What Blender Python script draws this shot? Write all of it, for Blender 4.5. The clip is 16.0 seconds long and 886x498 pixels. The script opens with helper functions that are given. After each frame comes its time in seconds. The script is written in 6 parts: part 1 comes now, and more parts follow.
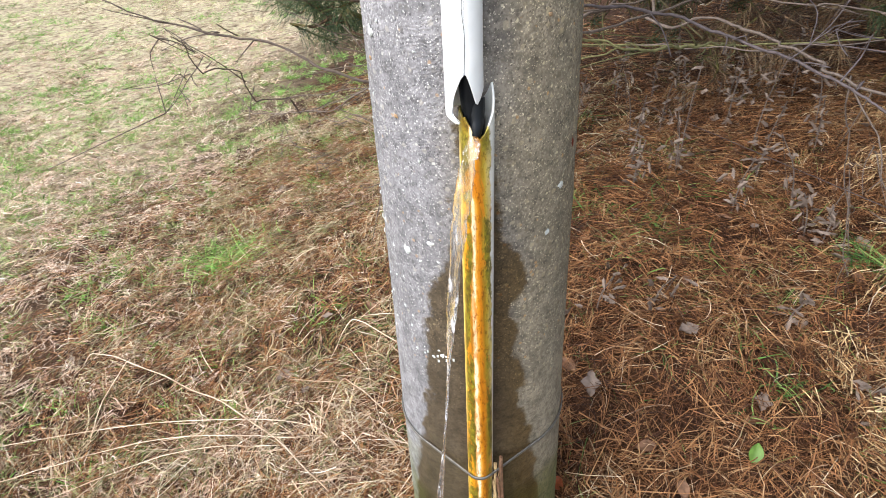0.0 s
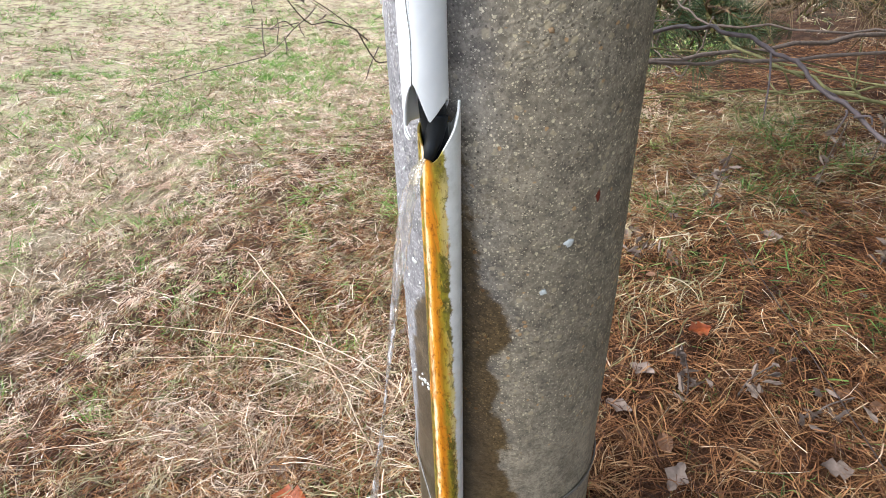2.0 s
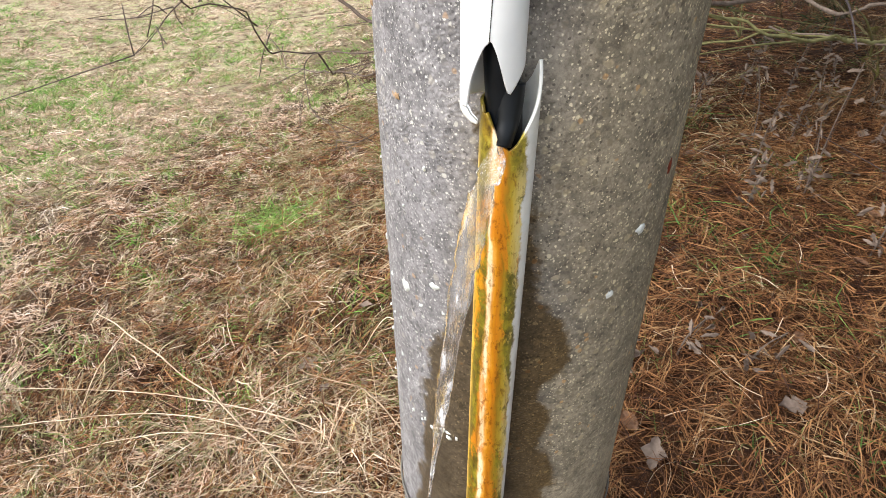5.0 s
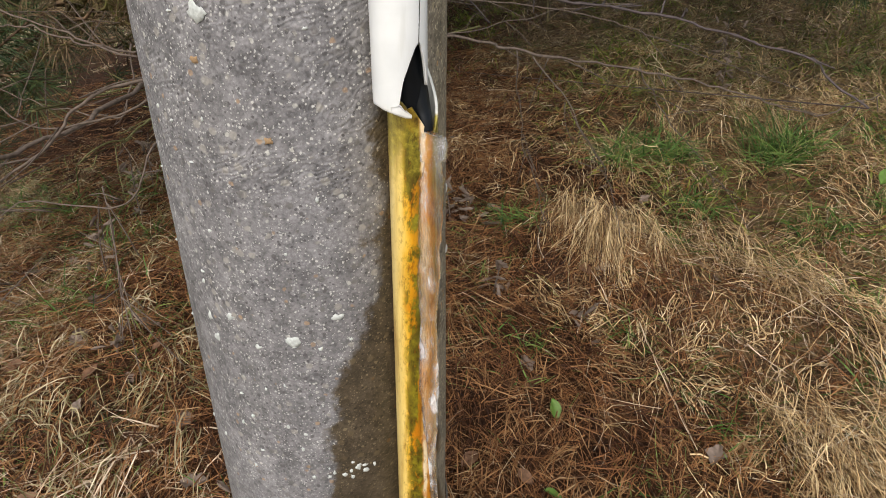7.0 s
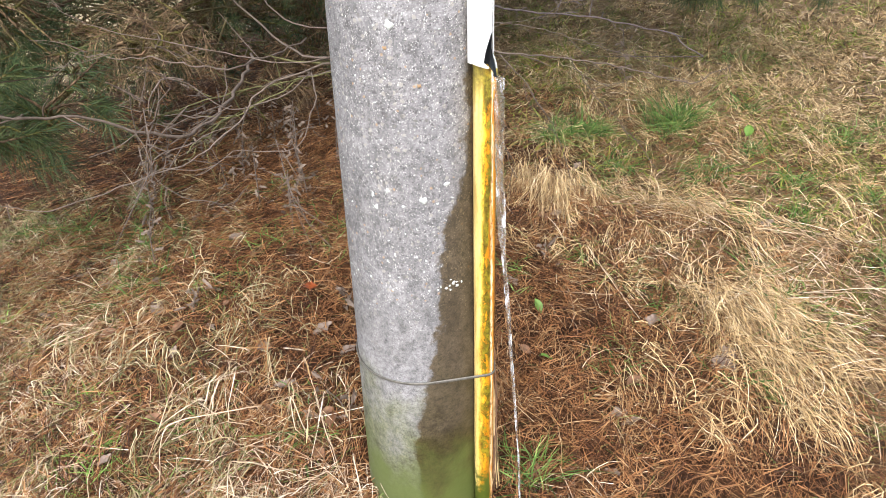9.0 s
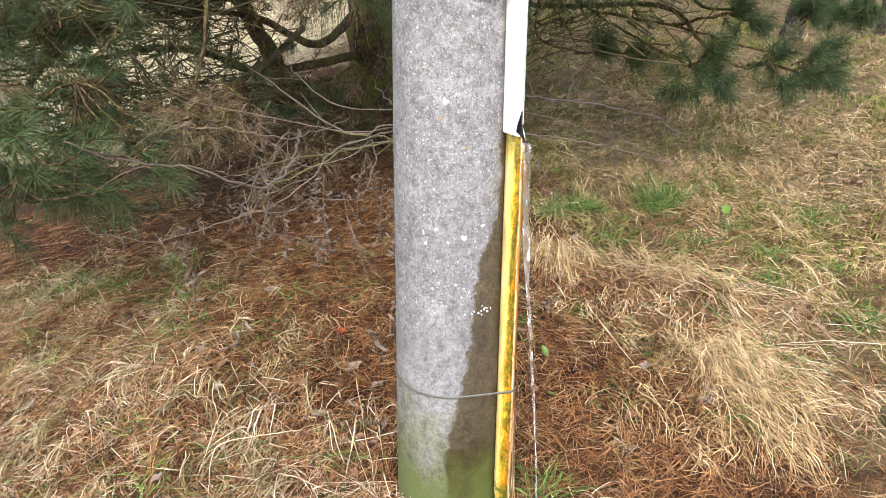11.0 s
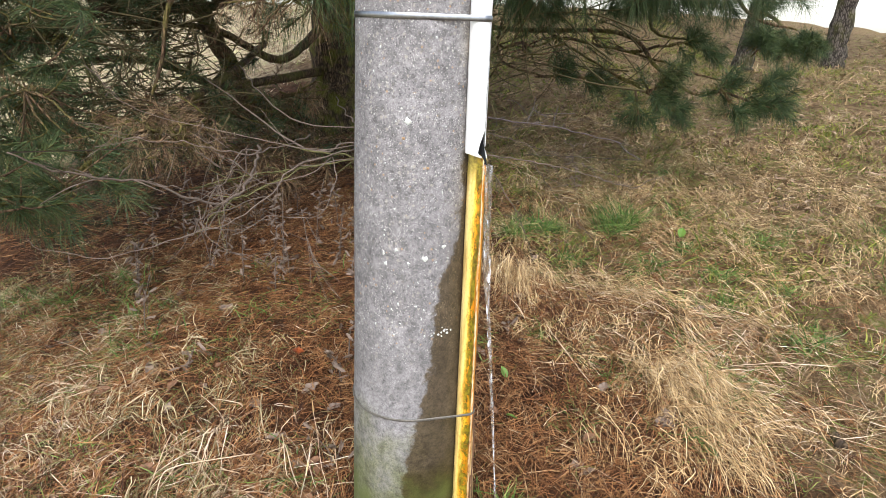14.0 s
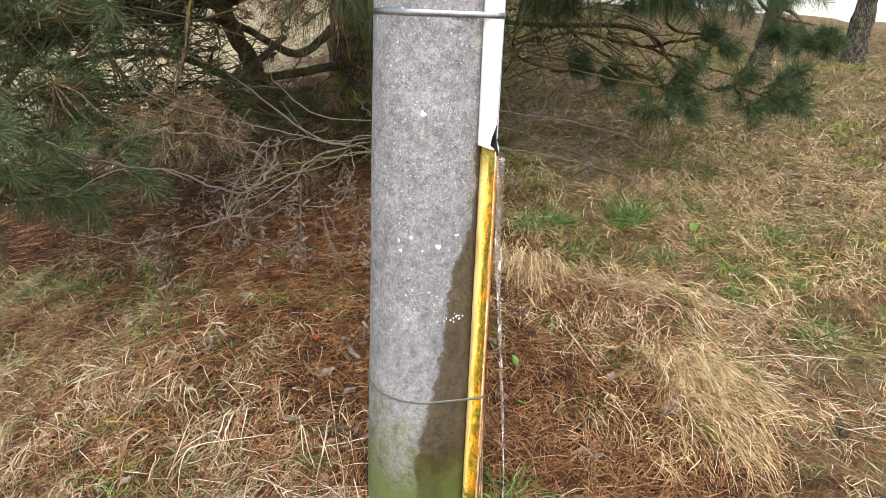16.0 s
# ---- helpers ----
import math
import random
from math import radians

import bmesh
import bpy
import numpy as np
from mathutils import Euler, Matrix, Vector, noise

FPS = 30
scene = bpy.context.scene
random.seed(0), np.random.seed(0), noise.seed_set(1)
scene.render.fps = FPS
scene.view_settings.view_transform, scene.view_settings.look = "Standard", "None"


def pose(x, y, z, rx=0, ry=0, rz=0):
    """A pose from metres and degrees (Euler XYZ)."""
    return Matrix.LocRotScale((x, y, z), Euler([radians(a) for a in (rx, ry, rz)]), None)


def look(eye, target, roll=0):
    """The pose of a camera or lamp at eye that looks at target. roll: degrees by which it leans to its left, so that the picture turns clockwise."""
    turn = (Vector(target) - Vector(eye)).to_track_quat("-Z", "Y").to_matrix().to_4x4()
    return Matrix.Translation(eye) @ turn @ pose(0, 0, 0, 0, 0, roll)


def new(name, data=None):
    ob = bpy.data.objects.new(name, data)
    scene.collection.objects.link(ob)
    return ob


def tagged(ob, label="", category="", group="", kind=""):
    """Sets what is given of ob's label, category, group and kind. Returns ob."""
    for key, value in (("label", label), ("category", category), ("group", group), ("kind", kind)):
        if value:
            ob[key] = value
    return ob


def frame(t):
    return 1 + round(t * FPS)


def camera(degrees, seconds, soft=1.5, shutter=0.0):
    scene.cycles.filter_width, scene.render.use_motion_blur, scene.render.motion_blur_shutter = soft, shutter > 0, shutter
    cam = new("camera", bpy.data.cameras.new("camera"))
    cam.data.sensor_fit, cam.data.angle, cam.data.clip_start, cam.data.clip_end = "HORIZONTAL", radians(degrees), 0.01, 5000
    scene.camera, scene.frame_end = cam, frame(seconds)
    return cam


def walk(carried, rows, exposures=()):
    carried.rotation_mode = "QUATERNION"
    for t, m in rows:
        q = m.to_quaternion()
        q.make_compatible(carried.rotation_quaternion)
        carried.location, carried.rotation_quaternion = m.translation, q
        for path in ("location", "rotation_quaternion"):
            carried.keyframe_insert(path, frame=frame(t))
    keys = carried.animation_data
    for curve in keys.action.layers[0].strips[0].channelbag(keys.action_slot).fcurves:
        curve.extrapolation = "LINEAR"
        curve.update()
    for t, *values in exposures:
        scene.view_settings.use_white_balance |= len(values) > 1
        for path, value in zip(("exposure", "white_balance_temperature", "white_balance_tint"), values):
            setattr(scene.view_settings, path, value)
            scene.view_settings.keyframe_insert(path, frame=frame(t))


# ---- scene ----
# ---- camera ----
cam = camera(69.0, 16.0, soft=0.6, shutter=0.1)
PATH = [
    (0.0, (0.0531, -0.8861, 1.3650), (-0.0497, -0.0715, 0.7942), -3.57),
    (0.5, (0.2574, -0.8876, 1.3962), (-0.0491, -0.1484, 0.7965), -6.70),
    (1.0, (0.3648, -0.7792, 1.3925), (-0.0155, -0.1117, 0.7524), -6.83),
    (1.5, (0.3853, -0.6296, 1.3514), (-0.0962, -0.0047, 0.7368), -4.44),
    (2.0, (0.3585, -0.6313, 1.3447), (-0.1239, 0.0103, 0.7484), -2.69),
    (2.5, (0.3028, -0.5289, 1.2999), (-0.1960, 0.0902, 0.6933), -1.81),
    (3.0, (0.2562, -0.4480, 1.2685), (-0.2680, 0.1436, 0.6559), -2.75),
    (3.2, (0.2472, -0.4377, 1.2619), (-0.2892, 0.1441, 0.6504), -3.11),
    (5.3, (0.0341, -0.6036, 1.2586), (-0.0892, 0.1973, 0.6725), 0.29),
    (5.5, (-0.0089, -0.6008, 1.2595), (-0.0458, 0.2206, 0.6903), 1.24),
    (6.0, (-0.1190, -0.5633, 1.2394), (0.1471, 0.2367, 0.7017), 2.20),
    (6.5, (-0.2301, -0.6100, 1.2555), (0.2383, 0.1178, 0.7546), 1.35),
    (7.0, (-0.3083, -0.5894, 1.2319), (0.2461, 0.0649, 0.7176), 0.83),
    (7.5, (-0.4212, -0.5578, 1.2245), (0.1667, 0.0142, 0.6525), -0.35),
    (8.0, (-0.6651, -0.6215, 1.2479), (-0.0124, -0.0890, 0.7089), -2.04),
    (8.5, (-0.8069, -0.7329, 1.3117), (-0.1486, -0.1643, 0.8184), -2.28),
    (8.7, (-0.8296, -0.7937, 1.3123), (-0.1825, -0.2102, 0.8216), -2.11),
    (10.8, (-1.1778, -0.9917, 1.3348), (-0.4765, -0.3849, 0.9608), 0.17),
    (11.0, (-1.1804, -0.9960, 1.3327), (-0.4779, -0.3813, 0.9740), 0.17),
    (11.5, (-1.1798, -0.9964, 1.3407), (-0.4609, -0.3848, 1.0103), 0.26),
    (12.0, (-1.1837, -1.0049, 1.3470), (-0.4575, -0.3844, 1.0509), 1.26),
    (12.5, (-1.1856, -1.0008, 1.3423), (-0.4623, -0.3796, 1.0406), 1.50),
    (13.0, (-1.1858, -0.9859, 1.3265), (-0.4651, -0.3735, 1.0014), 1.76),
    (13.5, (-1.1794, -0.9860, 1.3216), (-0.4468, -0.3989, 0.9772), 2.03),
    (14.0, (-1.1679, -0.9864, 1.3333), (-0.4195, -0.4118, 1.0020), 2.18),
    (14.5, (-1.1750, -0.9878, 1.3328), (-0.4320, -0.3958, 1.0206), 2.62),
    (15.0, (-1.1980, -0.9884, 1.3464), (-0.4651, -0.3696, 1.0636), 2.40),
    (15.5, (-1.1979, -1.0052, 1.3317), (-0.4784, -0.3908, 1.0078), 1.45),
    (16.0, (-1.2121, -1.0272, 1.3390), (-0.4801, -0.4367, 0.9991), 2.25),
]
# seconds, stops, kelvin, tint: the picture cools over the bright field and warms over the shaded bank
EXPOSURES = [(0.0, 1.40, 6400, 10), (0.5, 1.4, 6350, 10), (1.5, 1.47, 6200, 10), (3.2, 1.43, 6300, 10), (5.3, 1.17, 6850, 10), (6.0, 0.58, 6600, 10), (6.5, 0.40, 6600, 10), (7.0, 0.45, 7000, 10), (7.5, 0.66, 7000, 10),
             (8.0, 1.12, 6800, 10), (8.5, 1.44, 6600, 10), (11.0, 1.53, 6550, 10), (11.5, 1.47, 6550, 10), (12.5, 1.18, 6600, 10), (16.0, 1.22, 6600, 10)]
walk(cam, [(t, look(eye, target, roll)) for t, eye, target, roll in PATH],
     exposures=EXPOSURES)

# ---- light: a bright overcast day, the open field on the -x side ----
world = bpy.data.worlds.new("sky")
scene.world = world
world.use_nodes = True
wt = world.node_tree
sky = wt.nodes.new("ShaderNodeTexSky")
sky.sky_type = "NISHITA"
sky.sun_disc = False
sky.sun_elevation = radians(50)
sky.sun_rotation = radians(234)
sky.air_density, sky.dust_density, sky.ozone_density = 1.0, 1.2, 1.0
pale = wt.nodes.new("ShaderNodeHueSaturation")
pale.inputs["Saturation"].default_value = 0.5
wt.links.new(sky.outputs[0], pale.inputs["Color"])
wt.links.new(pale.outputs[0], wt.nodes["Background"].inputs[0])
wt.nodes["Background"].inputs[1].default_value = 0.13

sun = new("sun", bpy.data.lights.new("sun", "SUN"))
sun.data.energy, sun.data.angle, sun.data.color = 2.0, radians(70), (1.0, 0.965, 0.93)
sun.matrix_world = look((-2.6, -1.9, 3.8), (0, 0, 0))


# ---- node helpers ----
def material(name, rough=0.8, spec=0.3):
    m = bpy.data.materials.new(name)
    m.use_nodes = True
    b = m.node_tree.nodes["Principled BSDF"]
    b.inputs["Roughness"].default_value = rough
    b.inputs["Specular IOR Level"].default_value = spec
    return m, m.node_tree, b


def coords(nt, scale=(1, 1, 1)):
    tc, mp = nt.nodes.new("ShaderNodeTexCoord"), nt.nodes.new("ShaderNodeMapping")
    mp.inputs["Scale"].default_value = scale
    nt.links.new(tc.outputs["Object"], mp.inputs["Vector"])
    return mp.outputs["Vector"]


def noise_node(nt, vec, scale, detail=4.0, rough=0.55, distort=0.0):
    n = nt.nodes.new("ShaderNodeTexNoise")
    nt.links.new(vec, n.inputs["Vector"])
    n.inputs["Scale"].default_value, n.inputs["Detail"].default_value = scale, detail
    n.inputs["Roughness"].default_value, n.inputs["Distortion"].default_value = rough, distort
    return n.outputs["Fac"]


def cells(nt, vec, scale, feature="F1"):
    n = nt.nodes.new("ShaderNodeTexVoronoi")
    n.feature = feature
    nt.links.new(vec, n.inputs["Vector"])
    n.inputs["Scale"].default_value = scale
    return n


def ramp(nt, fac, stops):
    n = nt.nodes.new("ShaderNodeValToRGB")
    el = n.color_ramp.elements
    while len(el) < len(stops):
        el.new(0.5)
    for e, (p, c) in zip(el, stops):
        e.position, e.color = p, (c, c, c, 1) if isinstance(c, float) else (*c, 1)
    nt.links.new(fac, n.inputs["Fac"])
    return n.outputs["Color"]


def mix(nt, fac, a, b, mode="MIX"):
    n = nt.nodes.new("ShaderNodeMix")
    n.data_type, n.blend_type = "RGBA", mode
    for k, v in ((0, fac), (6, a), (7, b)):
        if isinstance(v, (int, float)):
            n.inputs[k].default_value = v
        elif isinstance(v, tuple):
            n.inputs[k].default_value = (*v, 1)
        else:
            nt.links.new(v, n.inputs[k])
    return n.outputs[2]


def calc(nt, op, a, b=0.0, clamp=False):
    n = nt.nodes.new("ShaderNodeMath")
    n.operation, n.use_clamp = op, clamp
    for k, v in ((0, a), (1, b)):
        if isinstance(v, (int, float)):
            n.inputs[k].default_value = v
        else:
            nt.links.new(v, n.inputs[k])
    return n.outputs[0]


def span(nt, v, lo, hi, a=0.0, b=1.0):
    n = nt.nodes.new("ShaderNodeMapRange")
    n.interpolation_type = "SMOOTHSTEP"
    nt.links.new(v, n.inputs["Value"])
    for k, q in (("From Min", lo), ("From Max", hi), ("To Min", a), ("To Max", b)):
        n.inputs[k].default_value = q
    return n.outputs["Result"]


def bump(nt, bsdf, height, strength=0.5, dist=0.002):
    n = nt.nodes.new("ShaderNodeBump")
    n.inputs["Strength"].default_value, n.inputs["Distance"].default_value = strength, dist
    nt.links.new(height, n.inputs["Height"])
    nt.links.new(n.outputs[0], bsdf.inputs["Normal"])


def island_random(nt):
    return nt.nodes.new("ShaderNodeNewGeometry").outputs["Random Per Island"]


def plain_material(name, colour, rough=0.6, metal=0.0, spec=0.4, grain=60.0, vary=0.25):
    m, nt, b = material(name, rough, spec)
    v = coords(nt)
    n = noise_node(nt, v, grain, 5)
    dark = tuple(c * (1 - vary) for c in colour)
    nt.links.new(ramp(nt, n, [(0.3, dark), (0.7, colour)]), b.inputs["Base Color"])
    b.inputs["Metallic"].default_value = metal
    bump(nt, b, n, 0.3, 0.001)
    return m


def blade_material(name, stops, rough=0.65, spec=0.25, patch=0.0, size=7.0):
    """Blades coloured one by one; patch: how far neighbours share their colour, in patches of 1 / size metres."""
    m, nt, b = material(name, rough, spec)
    r = island_random(nt)
    v = coords(nt)
    if patch:
        drift = span(nt, noise_node(nt, v, size, 3, 0.6), 0.32, 0.68)
        r = calc(nt, "ADD", calc(nt, "MULTIPLY", r, 1 - patch), calc(nt, "MULTIPLY", drift, patch))
    base = ramp(nt, r, stops)
    n = noise_node(nt, v, 28, 3)
    nt.links.new(mix(nt, 1.0, base, ramp(nt, n, [(0.32, 0.55), (0.55, 1.0), (0.7, 1.08)]), "MULTIPLY"), b.inputs["Base Color"])
    return m


# ---- materials ----
def concrete_material():
    """Weathered exposed-aggregate concrete with the wet run beside the conduit and algae near the ground."""
    m, nt, b = material("weathered_concrete", 0.85, 0.3)
    tc = nt.nodes.new("ShaderNodeTexCoord")
    v = tc.outputs["Object"]
    sep = nt.nodes.new("ShaderNodeSeparateXYZ")
    nt.links.new(v, sep.inputs[0])
    x, y, z = sep.outputs
    ang = calc(nt, "ARCTAN2", x, calc(nt, "MULTIPLY", y, -1.0))          # radians from the conduit, + towards +x
    big = noise_node(nt, v, 5, 4)
    mid = noise_node(nt, v, 38, 5, 0.65)
    fine = noise_node(nt, v, 260, 3, 0.7)
    warp = nt.nodes.new("ShaderNodeTexNoise")
    nt.links.new(v, warp.inputs["Vector"])
    warp.inputs["Scale"].default_value, warp.inputs["Detail"].default_value = 170, 3
    shift = nt.nodes.new("ShaderNodeVectorMath")
    shift.operation = "MULTIPLY_ADD"
    nt.links.new(warp.outputs["Color"], shift.inputs[0])
    shift.inputs[1].default_value = (0.0035, 0.0035, 0.0035)
    nt.links.new(v, shift.inputs[2])
    vw = shift.outputs[0]
    base = ramp(nt, big, [(0.3, (0.205, 0.199, 0.203)), (0.55, (0.262, 0.255, 0.264)), (0.75, (0.32, 0.312, 0.326))])
    base = mix(nt, 0.85, base, ramp(nt, mid, [(0.34, 0.56), (0.5, 0.92), (0.64, 1.14)]), "MULTIPLY")
    base = mix(nt, 0.85, base, ramp(nt, noise_node(nt, v, 105, 4, 0.7), [(0.36, 0.62), (0.50, 0.97), (0.64, 1.12)]), "MULTIPLY")
    base = mix(nt, 0.9, base, ramp(nt, fine, [(0.36, 0.72), (0.5, 0.97), (0.62, 1.12)]), "MULTIPLY")
    # aggregate: pale, dark and a few ochre grains; the cast skin below hides most of them
    worn = span(nt, calc(nt, "ADD", z, calc(nt, "MULTIPLY", calc(nt, "SUBTRACT", mid, 0.5), 0.35)), 0.5, 0.66)
    for size, keep, tone, ch in ((540, 0.17, (0.60, 0.59, 0.57), 0), (330, 0.08, (0.66, 0.65, 0.63), 0), (180, 0.030, (0.58, 0.57, 0.53), 0), (300, 0.10, (0.075, 0.072, 0.075), 1), (170, 0.06, (0.105, 0.100, 0.102), 1), (105, 0.12, (0.36, 0.34, 0.31), 0), (115, 0.10, (0.17, 0.16, 0.155), 2), (150, 0.025, (0.40, 0.27, 0.17), 2)):
        c = cells(nt, vw, size)
        pick = nt.nodes.new("ShaderNodeSeparateColor")
        nt.links.new(c.outputs["Color"], pick.inputs[0])
        chosen = calc(nt, "LESS_THAN", pick.outputs[ch], keep)
        shape = span(nt, c.outputs["Distance"], 0.30, 0.50, 1.0, 0.0)
        amount = calc(nt, "MULTIPLY", calc(nt, "MULTIPLY", chosen, shape), calc(nt, "ADD", calc(nt, "MULTIPLY", worn, 0.66), 0.12))
        base = mix(nt, amount, base, tone)
    seam = span(nt, cells(nt, vw, 205, "DISTANCE_TO_EDGE").outputs["Distance"], 0.0, 0.30, 1.0, 0.0)
    seam = calc(nt, "MULTIPLY", seam, calc(nt, "MULTIPLY", span(nt, noise_node(nt, v, 24, 4, 0.6), 0.36, 0.60), calc(nt, "ADD", calc(nt, "MULTIPLY", worn, 0.34), 0.03)))
    base = mix(nt, seam, base, (0.085, 0.082, 0.090))
    # the +x side is warmed in the colour, standing in for light bounced there
    side = span(nt, calc(nt, "ADD", ang, calc(nt, "MULTIPLY", calc(nt, "SUBTRACT", big, 0.5), 1.2)), -0.3, 0.7)
    base = mix(nt, calc(nt, "MULTIPLY", side, 0.85), base, mix(nt, 1.0, base, (1.14, 0.985, 0.64), "MULTIPLY"))
    # wet run: half-width in radians by height, ragged by noise
    ragged = calc(nt, "MULTIPLY", calc(nt, "SUBTRACT", noise_node(nt, v, 19, 6, 0.68), 0.5), 0.62)
    hz = calc(nt, "DIVIDE", z, 1.2)
    wide_r = ramp(nt, hz, [(0.0, 0.92), (0.22, 0.80), (0.38, 0.62), (0.52, 0.47), (0.60, 0.43), (0.655, 0.56), (0.72, 0.36), (0.84, 0.18), (0.95, 0.06)])
    wide_l = ramp(nt, hz, [(0.0, 1.0), (0.12, 1.0), (0.22, 0.98), (0.33, 0.76), (0.45, 0.58), (0.58, 0.50), (0.655, 0.44), (0.69, 0.22), (0.82, 0.08)])
    wet_r = span(nt, calc(nt, "SUBTRACT", calc(nt, "ADD", wide_r, ragged), ang), -0.03, 0.055)
    wet_l = span(nt, calc(nt, "ADD", calc(nt, "ADD", wide_l, ragged), ang), -0.03, 0.055)
    wet = calc(nt, "MULTIPLY", wet_r, wet_l)
    wet = calc(nt, "MULTIPLY", wet, span(nt, z, 1.04, 1.10, 1.0, 0.0))
    base = mix(nt, calc(nt, "MULTIPLY", wet, 0.9), base, mix(nt, 1.0, base, (0.33, 0.245, 0.125), "MULTIPLY"))
    # algae film near the ground
    film = calc(nt, "ADD", z, calc(nt, "MULTIPLY", calc(nt, "SUBTRACT", noise_node(nt, v, 7, 5, 0.6), 0.5), 0.7))
    green = span(nt, film, 0.16, 0.44, 0.95, 0.0)
    base = mix(nt, green, base, mix(nt, 1.0, base, (0.60, 0.64, 0.36), "MULTIPLY"))
    lush = span(nt, film, 0.0, 0.24, 0.85, 0.0)
    base = mix(nt, lush, base, (0.10, 0.125, 0.035))
    nt.links.new(base, b.inputs["Base Color"])
    nt.links.new(calc(nt, "SUBTRACT", 0.85, calc(nt, "MULTIPLY", wet, 0.5)), b.inputs["Roughness"])
    # relief, with slanting trowel strokes about the height of the break
    slant = calc(nt, "ADD", calc(nt, "ADD", z, calc(nt, "MULTIPLY", ang, -0.070)), calc(nt, "MULTIPLY", noise_node(nt, v, 13, 4, 0.6), 0.09))
    comb = calc(nt, "SINE", calc(nt, "MULTIPLY", slant, 860.0))
    zone = calc(nt, "MULTIPLY", span(nt, z, 0.94, 1.02), span(nt, z, 1.18, 1.30, 1.0, 0.0))
    zone = calc(nt, "MULTIPLY", zone, span(nt, noise_node(nt, v, 14, 4, 0.6), 0.40, 0.56))
    strokes = calc(nt, "MULTIPLY", comb, zone)
    base = mix(nt, zone, base, mix(nt, 1.0, base, ramp(nt, calc(nt, "ADD", calc(nt, "MULTIPLY", comb, 0.5), 0.5), [(0.0, 0.90), (1.0, 1.10)]), "MULTIPLY"))
    nt.links.new(base, b.inputs["Base Color"])
    hgt = calc(nt, "ADD", calc(nt, "ADD", calc(nt, "MULTIPLY", fine, 0.22), calc(nt, "MULTIPLY", mid, 0.7)), calc(nt, "MULTIPLY", strokes, 0.10))
    hgt = calc(nt, "SUBTRACT", hgt, calc(nt, "MULTIPLY", seam, 0.35))
    bump(nt, b, hgt, 0.45, 0.004)
    return m


def stained_pipe_material():
    """White PVC with a yellow, orange and green film where the water runs; the +x side stays white."""
    m, nt, b = material("stained_pvc", 0.32, 0.5)
    tc = nt.nodes.new("ShaderNodeTexCoord")
    v = tc.outputs["Object"]
    sep = nt.nodes.new("ShaderNodeSeparateXYZ")
    nt.links.new(v, sep.inputs[0])
    x, y, z = sep.outputs
    ang = calc(nt, "ARCTAN2", x, calc(nt, "MULTIPLY", y, -1.0))
    long = coords(nt, (1.0, 1.0, 0.10))
    streak = noise_node(nt, long, 95, 5, 0.62)
    streak2 = noise_node(nt, coords(nt, (1.0, 1.0, 0.22)), 60, 5, 0.65, 0.6)
    blot = noise_node(nt, v, 55, 6, 0.7)
    white = ramp(nt, blot, [(0.3, (0.60, 0.61, 0.57)), (0.6, (0.74, 0.75, 0.72))])
    wander = calc(nt, "ADD", ang, calc(nt, "ADD", calc(nt, "MULTIPLY", calc(nt, "SUBTRACT", streak2, 0.5), 0.6), calc(nt, "MULTIPLY", calc(nt, "SUBTRACT", blot, 0.5), 0.30)))
    # bands round the pipe: cream flank, yellow, olive growth, peach run painting the water film's sky glint, rust,
    # olive again
    round_ = span(nt, wander, -2.2, 1.2)
    col = ramp(nt, round_, [(0.0, (0.70, 0.55, 0.24)), (0.16, (0.84, 0.62, 0.20)), (0.27, (0.78, 0.47, 0.055)), (0.36, (0.66, 0.30, 0.012)), (0.45, (0.50, 0.22, 0.010)),
                            (0.53, (0.34, 0.14, 0.012)), (0.57, (0.66, 0.34, 0.08)), (0.605, (0.88, 0.72, 0.50)), (0.65, (0.88, 0.70, 0.46)), (0.69, (0.78, 0.38, 0.07)), (0.745, (0.60, 0.24, 0.012)), (0.80, (0.48, 0.17, 0.010)), (0.86, (0.30, 0.17, 0.014)), (0.92, (0.46, 0.32, 0.04)), (0.985, (0.62, 0.52, 0.22))])
    col = mix(nt, 0.75, col, ramp(nt, streak, [(0.34, (0.58, 0.44, 0.30)), (0.48, (0.98, 0.95, 0.85)), (0.64, (1.14, 1.16, 1.2))]), "MULTIPLY")
    rust = calc(nt, "MULTIPLY", span(nt, streak2, 0.52, 0.60), span(nt, ang, -1.3, -0.7))
    col = mix(nt, calc(nt, "MULTIPLY", rust, 0.7), col, (0.60, 0.20, 0.010))
    # olive growth: broken patches along the front left and the front right
    band_l = calc(nt, "MULTIPLY", span(nt, wander, -1.30, -0.85), span(nt, wander, -0.40, -0.26, 1.0, 0.0))
    band_r = calc(nt, "MULTIPLY", span(nt, wander, 0.42, 0.62), span(nt, wander, 1.02, 1.16, 1.0, 0.0))
    tuft_ = calc(nt, "ADD", calc(nt, "MULTIPLY", noise_node(nt, coords(nt, (1.0, 1.0, 0.42)), 24, 6, 0.72, 0.9), 0.68), calc(nt, "MULTIPLY", blot, 0.32))
    moss = calc(nt, "MULTIPLY", span(nt, tuft_, 0.468, 0.52), calc(nt, "MAXIMUM", band_l, band_r))
    col = mix(nt, calc(nt, "MULTIPLY", moss, 0.92), col, ramp(nt, blot, [(0.36, (0.030, 0.028, 0.006)), (0.5, (0.10, 0.095, 0.010)), (0.64, (0.27, 0.24, 0.02))]))
    top = span(nt, calc(nt, "ADD", z, calc(nt, "MULTIPLY", calc(nt, "SUBTRACT", blot, 0.5), 0.10)), 0.985, 1.035)
